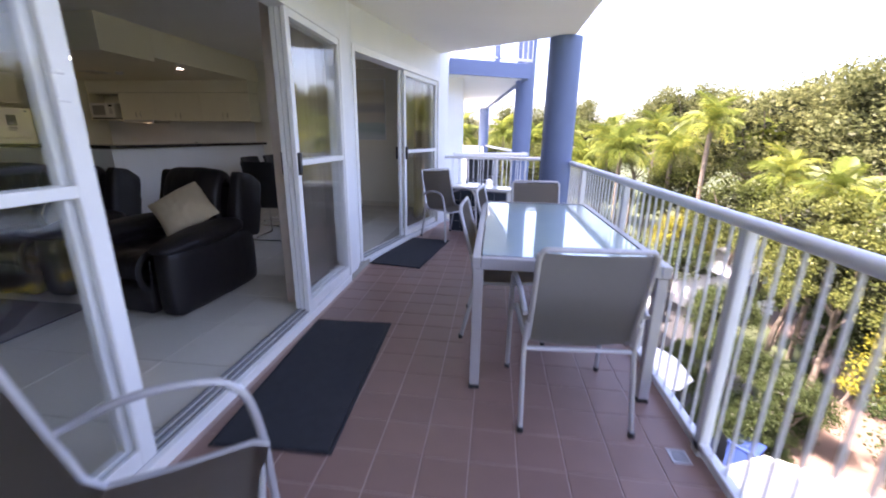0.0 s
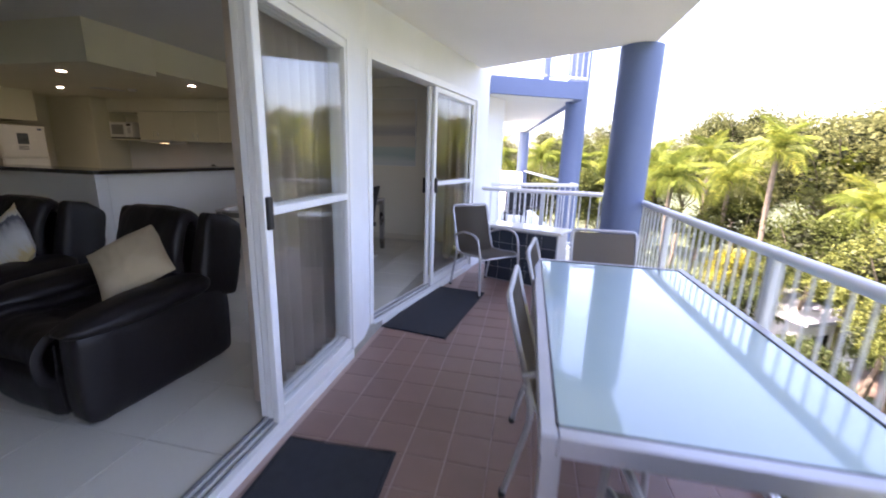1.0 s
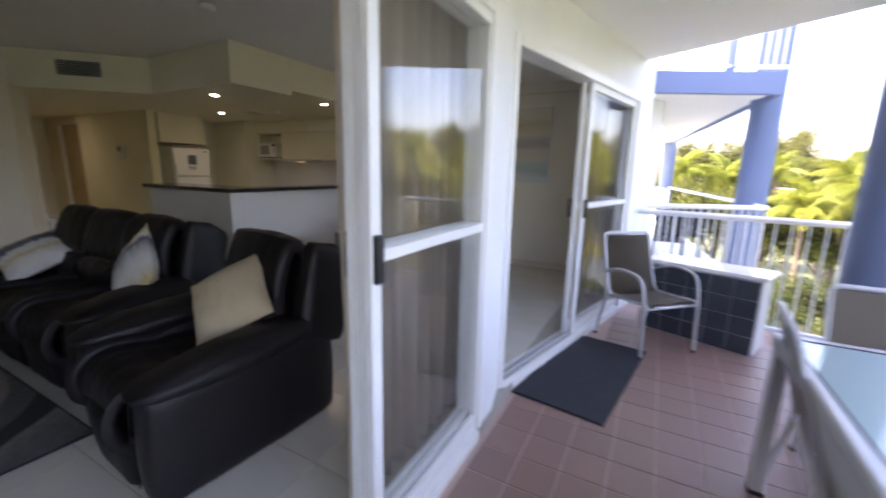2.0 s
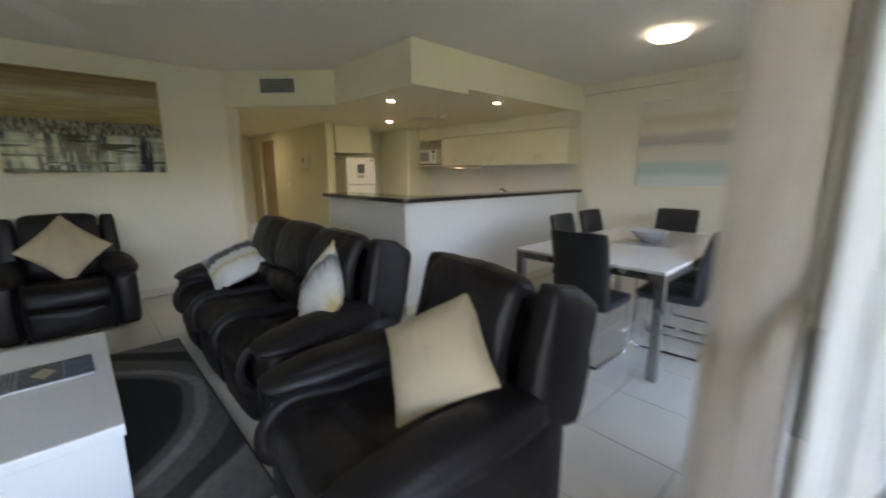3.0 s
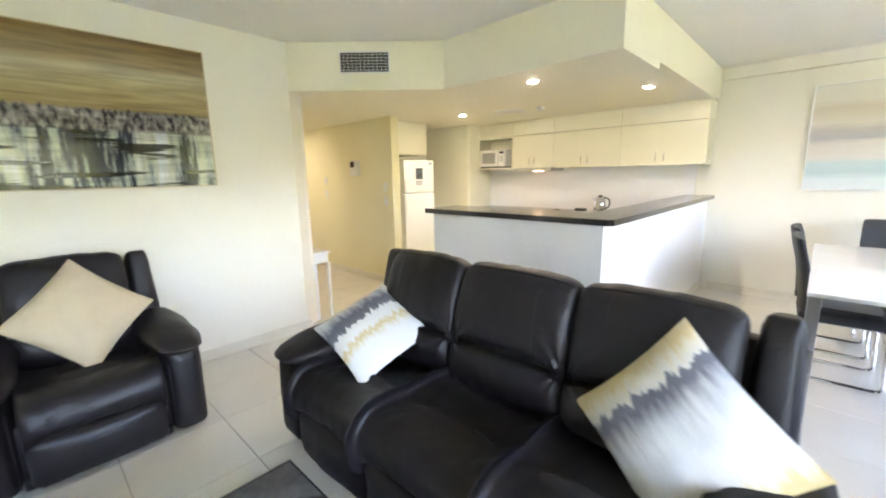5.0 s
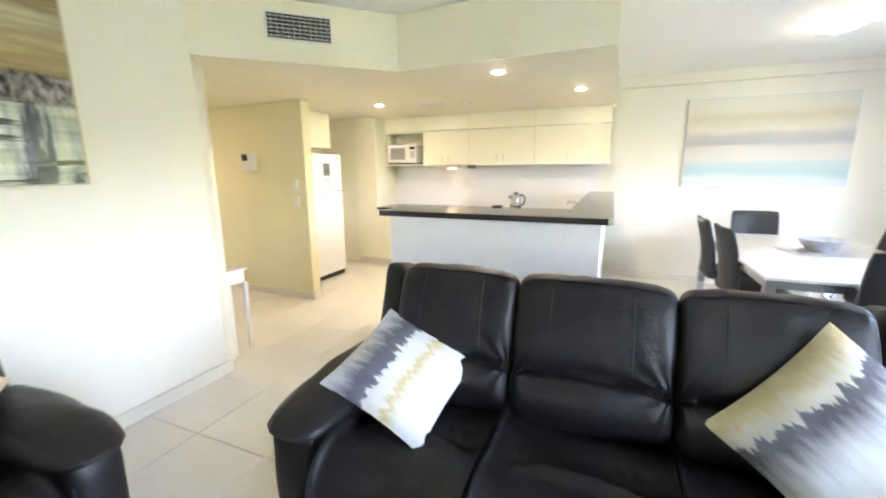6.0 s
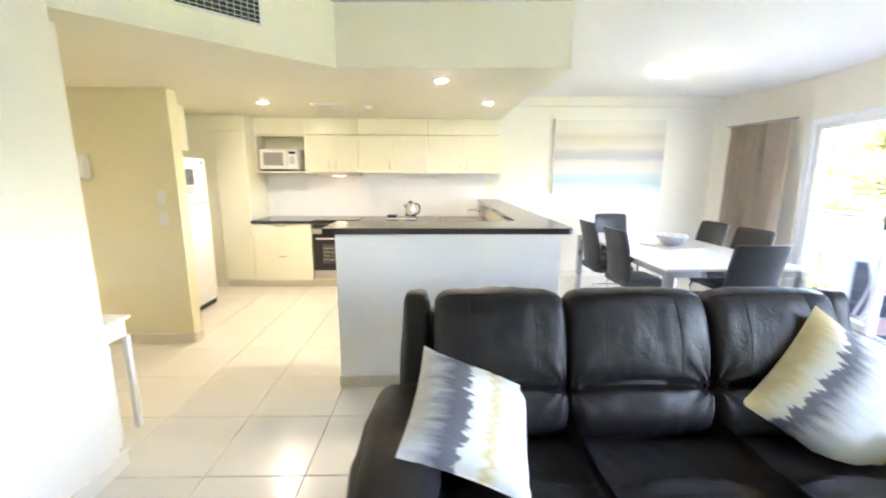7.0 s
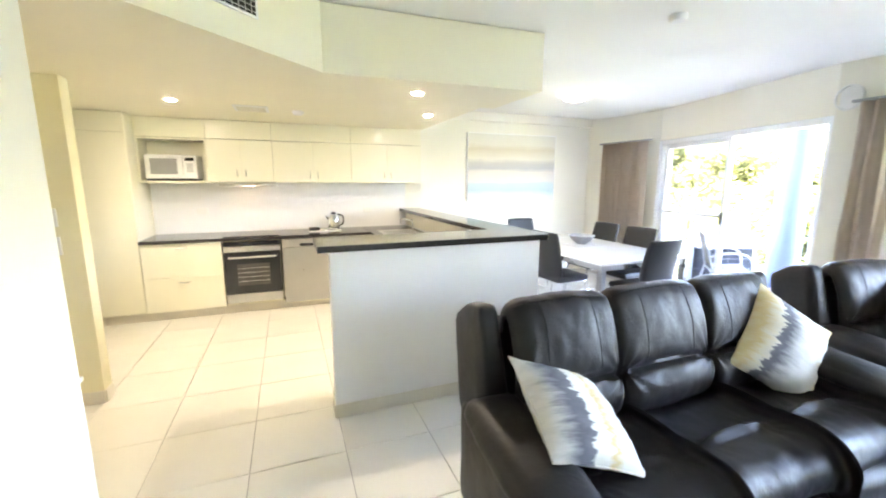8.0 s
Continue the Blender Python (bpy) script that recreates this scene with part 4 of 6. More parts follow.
# ---- kitchen ----
BF, BT = 8.12, 0.885           # bench front and top
wt = thing("kitchen_benchtop", pose(0, 0, 0), "dark stone kitchen benchtop running into the bar", "benchtop")
part("slab", bx(-6.252, BF, BT - 0.035, -3.84, WY - 0.010, BT, bevel=0.005), M_STONE, wt)
part("slab", bx(-3.838, 5.98, BT - 0.035, -3.205, WY - 0.010, BT, bevel=0.005), M_STONE, wt)
tagged(part("splashback", bx(-6.252, WY - 0.009, BT + 0.001, -3.205, WY - 0.002, 1.49), M_SPLASH), "plain white glass splashback behind the benchtop", "splashback", kind="structure")


def unit(name, x0, x1, y0, y1, z0, z1, leaves, label, category="cabinet", knobs="bottom", horizontal=False):
    """A cabinet facing -y with its own leaves and handles."""
    t = thing(name, pose((x0 + x1) / 2, y0, 0), label, category, "fitted kitchen cabinets")
    w = (x1 - x0) / 2
    part("body", bx(-w + 0.001, 0.02, z0, w - 0.001, y1 - y0 - 0.002, z1), M_CAB, t)
    for i in range(leaves):
        if horizontal:
            h = (z1 - z0) / leaves
            a, b, c, d = -w + 0.0005, w - 0.0005, z0 + i * h + 0.0005, z0 + (i + 1) * h - 0.0005
        else:
            s = 2 * w / leaves
            a, b, c, d = -w + i * s + 0.0005, -w + (i + 1) * s - 0.0005, z0 + 0.0005, z1 - 0.0005
        lf = part("drawer_front" if horizontal else "door", bx(a, 0, c, b, 0.0195, d, bevel=0.0007), M_CAB, t)
        if knobs:
            if horizontal:
                p = [((a + b) / 2 - 0.05, -0.001, d - 0.05), ((a + b) / 2 - 0.05, -0.028, d - 0.05), ((a + b) / 2 + 0.05, -0.028, d - 0.05), ((a + b) / 2 + 0.05, -0.001, d - 0.05)]
            else:
                x = b - 0.045 if i % 2 == 0 and leaves > 1 else a + 0.045
                z = c + 0.05 if knobs == "bottom" else d - 0.15
                p = [(x, -0.001, z), (x, -0.028, z), (x, -0.028, z + 0.09), (x, -0.001, z + 0.09)]
            part("handle", tube(arc(p, 0.015, 3), 0.005, sides=6), M_CHROME, lf, "small chrome bow handle", smooth=True)
    return t


CF = 8.44
unit("wall_cabinet", -5.60, -4.92, CF, WY, 1.50, 1.975, 2, "cream gloss wall cabinet above the cooker hood", knobs="bottom")
unit("wall_cabinet", -4.918, -4.0, CF, WY, 1.49, 1.975, 2, "cream gloss wall cabinet over the splashback")
unit("wall_cabinet", -3.998, -3.07, CF, WY, 1.49, 1.975, 2, "cream gloss wall cabinet over the splashback")
for a, b in ((-6.26, -5.602), (-5.60, -4.92), (-4.918, -4.0), (-3.998, -3.07)):
    unit("top_cabinet", a, b, CF, WY, 1.98, 2.186, 1, "cream gloss cupboard panel up to the kitchen ceiling", knobs="")
nich = thing("microwave_shelf", pose(-5.93, CF, 0), "open cream cabinet shelf holding a microwave", "shelf", "fitted kitchen cabinets")
for nm, a in (("side", (-0.33, 0, 1.49, -0.31, 0.31, 1.975)), ("side", (0.308, 0, 1.49, 0.328, 0.31, 1.975)), ("board", (-0.309, -0.06, 1.49, 0.307, 0.31, 1.51)), ("board", (-0.309, 0, 1.957, 0.307, 0.31, 1.975)), ("back", (-0.309, 0.30, 1.511, 0.307, 0.312, 1.956))):
    part(nm, bx(*a), M_CAB, nich)
mw = thing("microwave", pose(-5.94, CF - 0.06, 1.511), "white microwave oven with a dark window on the shelf", "microwave")
M_WHITE = mat("white appliance enamel", (0.80, 0.80, 0.77), 0.25, var=0.02, bump=0.01)
M_DARKGL = mat("dark appliance glass", (0.02, 0.02, 0.022), 0.06, var=0.1, bump=0.0)
part("case", bx(-0.24, 0.01, 0.02, 0.24, 0.34, 0.28, bevel=0.008, seg=2), M_WHITE, mw)
part("door", bx(-0.238, -0.012, 0.025, 0.11, 0.012, 0.275, bevel=0.005), M_WHITE, mw)
part("window", bx(-0.19, -0.016, 0.07, 0.06, -0.011, 0.235, bevel=0.002), mat("grey microwave mesh", (0.30, 0.30, 0.28), 0.3, var=0.15, scale=200, bump=0.0), mw)
part("control_panel", bx(0.115, -0.010, 0.025, 0.238, 0.012, 0.275, bevel=0.004), M_WHITE, mw)
part("display", bx(0.135, -0.014, 0.215, 0.22, -0.009, 0.250), M_DARKGL, mw)
part("keypad", bx(0.145, -0.013, 0.09, 0.21, -0.009, 0.19), mat("grey keypad", (0.5, 0.5, 0.48), 0.5, var=0.3, scale=90), mw)
part("base_edge", bx(-0.235, -0.005, 0.0, 0.235, 0.33, 0.02), M_BLACK, mw)
hd = thing("range_hood", pose(-5.19, CF - 0.07, 1.478), "slim steel slide-out range hood under the cabinets", "range hood")
part("visor", bx(-0.30, -0.045, -0.026, 0.30, 0.34, 0.020, bevel=0.003), M_STEEL, hd)
part("lamp_lens", bx(-0.06, 0.10, -0.030, 0.06, 0.16, -0.0265), glow("hood lamp", (1.0, 0.72, 0.42), 0.5), hd, "warm lit hood lamp")
unit("base_cabinet", -6.252, -5.50, BF + 0.03, WY, 0.10, BT - 0.037, 2, "cream gloss drawer unit under the benchtop", horizontal=True)
unit("base_cabinet", -4.30, -3.86, BF + 0.03, WY, 0.10, BT - 0.037, 1, "cream gloss corner unit under the benchtop", knobs="top")
ov = thing("oven", pose(-5.19, BF + 0.03, 0), "built-in steel oven with a dark glass door", "oven")
part("body", bx(-0.299, 0.02, 0.10, 0.299, 0.60, BT - 0.037), M_CAB, ov)
part("control_panel", bx(-0.295, -0.006, 0.72, 0.295, 0.02, 0.775, bevel=0.003), M_STEEL, ov)
part("vent_strip", bx(-0.295, -0.004, 0.785, 0.295, 0.02, 0.835), M_DARKGL, ov)
odr = part("door", bx(-0.295, -0.016, 0.235, 0.295, 0.02, 0.715, bevel=0.004), M_DARKGL, ov, "dark glass oven door")
part("window", bx(-0.17, -0.019, 0.33, 0.17, -0.0162, 0.58, bevel=0.001), mat("oven inner window", (0.06, 0.055, 0.05), 0.1, var=0.3), odr)
for i in range(4):
    part("rack_wire", tube([(-0.165, -0.0205, 0.38 + i * 0.05), (0.165, -0.0205, 0.38 + i * 0.05)], 0.0016, sides=5), M_STEEL, odr)
part("handle", tube(arc([(-0.24, -0.016, 0.66), (-0.24, -0.052, 0.66), (0.24, -0.052, 0.66), (0.24, -0.016, 0.66)], 0.02, 3), 0.009, sides=8), M_STEEL, odr, "steel bar handle", smooth=True)
part("lower_panel", bx(-0.295, -0.010, 0.13, 0.295, 0.02, 0.230, bevel=0.003), M_STEEL, ov)
for i in range(5):
    part("knob", tube([(-0.2 + i * 0.1, -0.007, 0.748), (-0.2 + i * 0.1, -0.024, 0.748)], 0.014, sides=12), M_STEEL, ov) if i in (0, 1, 3, 4) else None
dw = thing("dishwasher", pose(-4.59, BF + 0.02, 0), "brushed steel dishwasher under the benchtop", "dishwasher")
part("body", bx(-0.285, 0.02, 0.06, 0.285, 0.60, BT - 0.037), M_CAB, dw)
part("door", bx(-0.283, -0.006, 0.08, 0.283, 0.02, 0.74, bevel=0.004), M_STEEL, dw)
part("control_panel", bx(-0.283, -0.006, 0.744, 0.283, 0.02, BT - 0.04, bevel=0.004), M_STEEL, dw)
part("recess_handle", bx(-0.09, -0.010, 0.752, 0.09, -0.005, 0.785, bevel=0.003), M_BLACK, dw, "black recessed handle")
tagged(part("kickboard", bx(-6.64, BF + 0.08, 0.001, -3.86, BF + 0.095, 0.098), M_SKIRT), "cream kickboard below the kitchen units", "kickboard", kind="structure")
pn = thing("pantry_cupboard", pose(-6.455, 8.17, 0), "tall cream gloss pantry cupboard in the corner", "cupboard", "fitted kitchen cabinets")
part("body", bx(-0.195, 0.02, 0.10, 0.195, 0.585, 2.186), M_CAB, pn)
part("door", bx(-0.193, 0, 0.105, 0.193, 0.018, 1.985, bevel=0.002), M_CAB, pn)
part("top_door", bx(-0.193, 0, 1.99, 0.193, 0.018, 2.184, bevel=0.002), M_CAB, pn)
part("filler", bx(-0.80, 0.04, 0.0, -0.197, 0.585, 2.186), M_CAB, pn)
kt = thing("kettle", pose(-4.24, 8.50, BT + 0.013), "steel electric kettle with a black handle on a tray", "kettle")
part("body", lathe([(0.075, 0.0), (0.080, 0.03), (0.072, 0.12), (0.055, 0.19), (0.03, 0.20)], 22), M_CHROME, kt, smooth=True)
part("base", lathe([(0.085, -0.012), (0.085, 0.0)], 22), M_BLACK, kt)
part("lid", lathe([(0.032, 0.20), (0.03, 0.212), (0.01, 0.222)], 16), M_BLACK, kt)
part("handle", tube(arc([(0.045, 0, 0.19), (0.125, 0, 0.17), (0.120, 0, 0.07), (0.078, 0, 0.04)], 0.04, 4), 0.010, sides=8), M_BLACK, kt, smooth=True)
part("spout", tube([(-0.06, 0, 0.13), (-0.095, 0, 0.175)], 0.014, sides=8), M_CHROME, kt)
tr = thing("tray", pose(-4.36, 8.48, BT + 0.0005), "white tray with sachets beside the kettle", "tray")
part("plate", bx(-0.20, -0.12, 0, 0.20, 0.12, 0.0005 + 0.010, bevel=0.003), M_WHITE, tr)
sb = thing("sachet_box", pose(-4.49, 8.46, BT + 0.011), "small black box of tea sachets on the tray", "box")
part("box", bx(-0.065, -0.05, 0, 0.065, 0.05, 0.028, bevel=0.004), M_BLACK, sb)
part("lid", bx(-0.067, -0.052, 0.0285, 0.067, 0.052, 0.036, bevel=0.003), M_BLACK, sb)
sn = thing("kitchen_sink", pose(-3.52, 7.72, BT + 0.001), "stainless steel sink with a chrome mixer tap", "sink")
part("rim", bx(-0.22, -0.50, 0, 0.22, 0.50, 0.006, bevel=0.002), M_STEEL, sn)
# Flat plate; its darker steel paints in the shade of a hollow.
part("bowl", bx(-0.17, -0.02, 0.0065, 0.17, 0.36, 0.0085), mat("shaded steel bowl", (0.35, 0.35, 0.34), 0.3, 0.9), sn)
part("tap", tube(arc([(0.17, 0.20, 0.0), (0.17, 0.20, 0.15), (0.02, 0.20, 0.17), (0.02, 0.20, 0.12)], 0.05, 5), 0.011, sides=8), M_CHROME, sn, smooth=True)
part("lever", tube([(0.17, 0.20, 0.10), (0.17, 0.27, 0.14)], 0.007, sides=6), M_CHROME, sn)
hb = thing("cooktop", pose(-5.19, 8.40, BT + 0.0005), "black ceramic cooktop set in the benchtop", "cooktop")
part("glass", bx(-0.29, -0.22, 0, 0.29, 0.25, 0.006, bevel=0.002), M_DARKGL, hb)
for x, y, r in ((-0.15, -0.1, 0.08), (0.15, -0.1, 0.09), (-0.15, 0.12, 0.09), (0.15, 0.12, 0.07)):
    part("ring", tube([(x + r * math.cos(k * math.pi / 12), y + r * math.sin(k * math.pi / 12), 0.0065) for k in range(24)], 0.001, sides=4, closed=True), M_STEEL, hb)
for x, z in ((-3.75, 1.12), (-5.75, 1.15)):
    so = thing("power_outlet", pose(x, WY - 0.010, z), "white double power outlet on the splashback", "power outlet")
    part("plate", bx(-0.058, -0.008, -0.036, 0.058, 0, 0.036, bevel=0.003), M_WHITE, so)
    for s in (-1, 1):
        part("switch", bx(s * 0.03 - 0.006, -0.012, 0.010, s * 0.03 + 0.006, -0.0082, 0.024), M_WHITE, so)

fr = thing("fridge", pose(-6.42, 7.235, 0), "white top-freezer fridge with a notice on its door", "fridge")
part("cabinet", bx(-0.64, -0.300, 0.03, -0.058, 0.300, 1.635, bevel=0.008), M_WHITE, fr)
fd = part("freezer_door", bx(-0.055, -0.300, 1.165, 0.0, 0.300, 1.635, bevel=0.012, seg=2), M_WHITE, fr)
rd = part("fridge_door", bx(-0.055, -0.300, 0.07, 0.0, 0.300, 1.155, bevel=0.012, seg=2), M_WHITE, fr)
part("plinth", bx(-0.62, -0.28, 0.0, -0.06, 0.28, 0.029), M_BLACK, fr, "black plinth with a shadow gap")
part("grille", bx(-0.058, -0.285, 0.015, -0.02, 0.285, 0.066), M_BLACK, fr)
part("handle", bx(0.001, -0.285, 0.80, 0.016, -0.255, 1.14, bevel=0.005), M_WHITE, rd)
part("handle", bx(0.001, -0.285, 1.18, 0.016, -0.255, 1.36, bevel=0.005), M_WHITE, fd)
nt = part("notice", bx(0.0005, -0.10, 1.26, 0.002, 0.09, 1.56), M_WTOP, fd, "printed notice sheet with a picture")
part("notice_picture", bx(0.0022, -0.075, 1.36, 0.003, 0.065, 1.52), M_PGREY, nt)
for i in range(3):
    part("text_bar", bx(0.0022, -0.075, 1.28 + i * 0.022, 0.003, 0.05, 1.29 + i * 0.022), M_PGREY, nt)
part("badge", bx(0.0005, 0.20, 1.575, 0.003, 0.25, 1.60), mat("blue badge", (0.05, 0.08, 0.2), 0.4), fd, "small dark badge")
tagged(part("fridge_overhead_panel", bx(-7.28, 6.86, 1.72, -6.62, 7.60, 2.186, bevel=0.003), M_CAB), "cream cupboard front above the fridge", "cupboard")

# ---- hall ----
co = thing("console_table", pose(-6.02, 5.135, 0), "slim white console table with a drawer in the hall", "console table")
part("tabletop", bx(-0.38, -0.10, 0.665, 0.38, 0.10, 0.685, bevel=0.003), M_WTOP, co)
part("apron", bx(-0.36, -0.085, 0.57, 0.36, 0.075, 0.664), M_WTOP, co)
part("drawer", bx(-0.16, 0.076, 0.58, 0.34, 0.088, 0.655, bevel=0.002), M_WTOP, co)
part("drawer_knob", bx(0.06, 0.088, 0.61, 0.12, 0.102, 0.622), M_STEEL, co)
for sx in (-1, 1):
    for sy in (-1, 1):
        part("leg", bx(sx * 0.355 - 0.016, sy * 0.075 - 0.016, 0, sx * 0.355 + 0.016, sy * 0.075 + 0.016, 0.569, bevel=0.002), M_WTOP, co)
it = thing("intercom", pose(-6.80, 6.398, 1.42), "white intercom handset with a dark screen on the wall", "intercom")
part("case", bx(-0.10, -0.035, 0.0, 0.10, 0, 0.21, bevel=0.006, seg=2), M_WHITE, it)
part("screen", bx(-0.085, -0.038, 0.12, 0.0, -0.034, 0.195), M_DARKGL, it)
part("handset", bx(0.03, -0.06, 0.01, 0.085, -0.034, 0.20, bevel=0.01, seg=2), M_WHITE, it)
for x, z in ((-6.17, 1.28), (-6.17, 1.10), (-7.60, 1.36), (-7.60, 1.16)):
    sw = thing("light_switch", pose(x, 6.398, z), "small white light switch plate on the hall wall", "light switch")
    part("plate", bx(-0.036, -0.009, -0.058, 0.036, 0, 0.058, bevel=0.003), M_WHITE, sw)
    part("rocker", bx(-0.008, -0.013, -0.012, 0.008, -0.0092, 0.012), M_WHITE, sw)
hd_ = thing("hall_door", pose(-9.598, 5.68, 0), "closed brown timber door at the end of the hall", "door", kind="structure")
M_TIMBER = mat("tan timber door", (0.44, 0.34, 0.18), 0.5, var=0.2, scale=3, fine=40, bump=0.1)
part("leaf", bx(0.004, -0.42, 0.01, 0.04, 0.42, 2.03, bevel=0.003), M_TIMBER, hd_)
part("jamb", bx(0.0, -0.47, 0.0, 0.06, -0.425, 2.08), M_WHITE, hd_)
part("jamb", bx(0.0, 0.425, 0.0, 0.06, 0.47, 2.08), M_WHITE, hd_)
hn = thing("door_north", pose(-8.64, 6.452, 0), "closed tan timber door in the hall wall", "door", kind="structure")
part("leaf", bx(-0.385, 0.0, 0.006, 0.385, 0.036, 2.0, bevel=0.002), M_TIMBER, hn)
for a in ((-0.408, -0.05, 0, -0.387, 0.03, 2.028), (0.387, -0.05, 0, 0.408, 0.03, 2.028), (-0.386, -0.05, 2.004, 0.386, 0.03, 2.028)):
    part("jamb", bx(*a), M_WHITE, hn)
part("door_handle", tube([(0.33, -0.001, 1.0), (0.33, -0.045, 1.0), (0.24, -0.05, 1.0)], 0.009, sides=8), M_CHROME, hn, "chrome lever handle")
part("knob", tube([(0.04, 0.36, 1.0), (0.09, 0.36, 1.0)], 0.022, sides=12), M_CHROME, hd_)
for i in range(2):
    wd = thing("closet_door", pose(-8.72 - i * 0.55, 5.032, 0), "sliding closet door of tan timber along the hall", "closet door", kind="structure")
    part("leaf", bx(-0.26, 0.0, 0.02, 0.26, 0.03, 2.04, bevel=0.003), M_TIMBER, wd)
    part("pull", bx(0.19, 0.0305, 0.95, 0.215, 0.038, 1.10), M_STEEL, wd)

# ---- ceiling fittings and lamps ----
M_TRIM = mat("white fitting enamel", (0.8, 0.8, 0.78), 0.4, var=0.02)


def downlight(x, y, z, watts):
    t = thing("downlight", pose(x, y, z), "round recessed downlight, lit, in the lowered ceiling", "downlight", "recessed downlights")
    part("trim", lathe([(0.036, -0.001), (0.040, -0.007), (0.050, -0.006), (0.054, -0.0005)], 24), M_TRIM, t, smooth=True)
    part("lamp", lathe([(0.034, -0.0085), (0.033, -0.0095)], 20), glow("downlight lamp", (1.0, 0.90, 0.72), 14.0), t, "glowing warm white lamp")
    lm = new("downlight_beam", bpy.data.lights.new("downlight_beam", "SPOT"))
    lm.data.energy, lm.data.spot_size, lm.data.spot_blend, lm.data.shadow_soft_size, lm.data.color = watts, radians(140), 0.8, 0.03, (1.0, 0.91, 0.63)
    lm.matrix_basis = pose(x, y, z - 0.02)
    return t


DOWN_W = 0.82
for x, y, z in ((-3.863, 6.078, 2.14), (-3.368, 7.279, 2.19), (-5.657, 7.322, 2.19), (-8.04, 5.70, 2.14)):
    downlight(x, y, z, DOWN_W * (0.55 if x < -7 else 1))
oy = thing("ceiling_lamp", pose(-1.50, 7.272, CEIL), "round opal glass ceiling lamp, lit, over the dining table", "ceiling lamp")
part("base", lathe([(0.145, -0.002), (0.145, -0.02)], 32), M_TRIM, oy)
part("shade", lathe([(0.155, -0.018), (0.153, -0.032), (0.132, -0.052), (0.085, -0.066), (0.02, -0.071)], 32), glow("opal lamp glass", (1.0, 0.93, 0.70), 0.55), oy, "glowing opal glass shade", smooth=True)
hl = new("hood_glow", bpy.data.lights.new("hood_glow", "AREA"))
hl.data.energy, hl.data.size, hl.data.color = 0.016, 0.1, (1.0, 0.7, 0.4)
hl.matrix_basis = pose(-5.19, CF + 0.06, 1.46)
vt = thing("air_vent", Matrix.Translation((-5.02, 5.3086, 2.36)) @ Matrix.Rotation(math.atan2(0.925, 0.948), 4, "Z"), "black slatted air vent grille in the bulkhead", "air vent")
part("backing", bx(-0.20, -0.010, -0.075, 0.20, -0.004, 0.075), M_BLACK, vt)
for a in ((-0.212, -0.012, 0.076, 0.212, -0.002, 0.086), (-0.212, -0.012, -0.086, 0.212, -0.002, -0.076), (-0.212, -0.012, -0.0755, -0.201, -0.002, 0.0755), (0.201, -0.012, -0.0755, 0.212, -0.002, 0.0755)):
    part("frame", bx(*a), M_TRIM, vt)
for i in range(6):
    part("slat", bx(-0.20, -0.014, -0.0625 + i * 0.024, 0.20, -0.0105, -0.0600 + i * 0.024), M_TRIM, vt)
for i in range(11):
    part("divider", bx(-0.175 + i * 0.035 - 0.001, -0.0135, -0.075, -0.175 + i * 0.035 + 0.001, -0.0102, 0.075), M_TRIM, vt)
for nm, x, y, z, lab in (("smoke_alarm", -2.45, 5.17, CEIL, "round white smoke alarm on the ceiling"), ("smoke_alarm", -4.634, 7.54, 2.19, "round white smoke alarm on the kitchen ceiling")):
    sm = thing(nm, pose(x, y, z), lab, "smoke alarm")
    part("case", lathe([(0.055, -0.001), (0.055, -0.02), (0.042, -0.036), (0.01, -0.038)], 22), M_TRIM, sm, smooth=True)
cv = thing("ceiling_vent", pose(-5.05, 7.52, 2.19), "square white louvred vent in the kitchen ceiling", "air vent")
part("frame", bx(-0.15, -0.15, -0.012, 0.15, 0.15, -0.001, bevel=0.004), M_TRIM, cv)
for i in range(7):
    part("slat", bx(-0.125, -0.12 + i * 0.037, -0.017, 0.125, -0.108 + i * 0.037, -0.0122), M_SKIRT, cv)
fan = thing("ceiling_fan", pose(-3.30, 3.22, CEIL), "white four-blade ceiling fan at rest", "ceiling fan")
part("rod", lathe([(0.05, -0.001), (0.045, -0.05), (0.014, -0.07), (0.014, -0.20)], 16), M_TRIM, fan, smooth=True)
part("motor", lathe([(0.05, -0.19), (0.10, -0.215), (0.10, -0.27), (0.06, -0.30), (0.02, -0.305)], 24), M_TRIM, fan, smooth=True)
for k in range(4):
    part("blade", bx(0.11, -0.06, -0.252, 0.68, 0.06, -0.245, bevel=0.003, m=pose(0, 0, 0, 0, 0, 59 + 90 * k) @ pose(0, 0, -0.248, -15) @ pose(0, 0, 0.248)), M_TRIM, fan)
ck = thing("wall_clock", pose(-0.222, 5.275, 2.225, 90, 0, -99) @ Matrix.Scale(0.85, 4), "round white wall clock between the two doors", "clock")
part("rim", lathe([(0.105, 0.0), (0.125, 0.002), (0.128, 0.024), (0.110, 0.030), (0.104, 0.016)], 32), mat("pale grey clock rim", (0.72, 0.72, 0.70), 0.4), ck, smooth=True)
part("dial", lathe([(0.104, 0.006), (0.103, 0.011), (0.001, 0.0112)], 32), M_WHITE, ck)


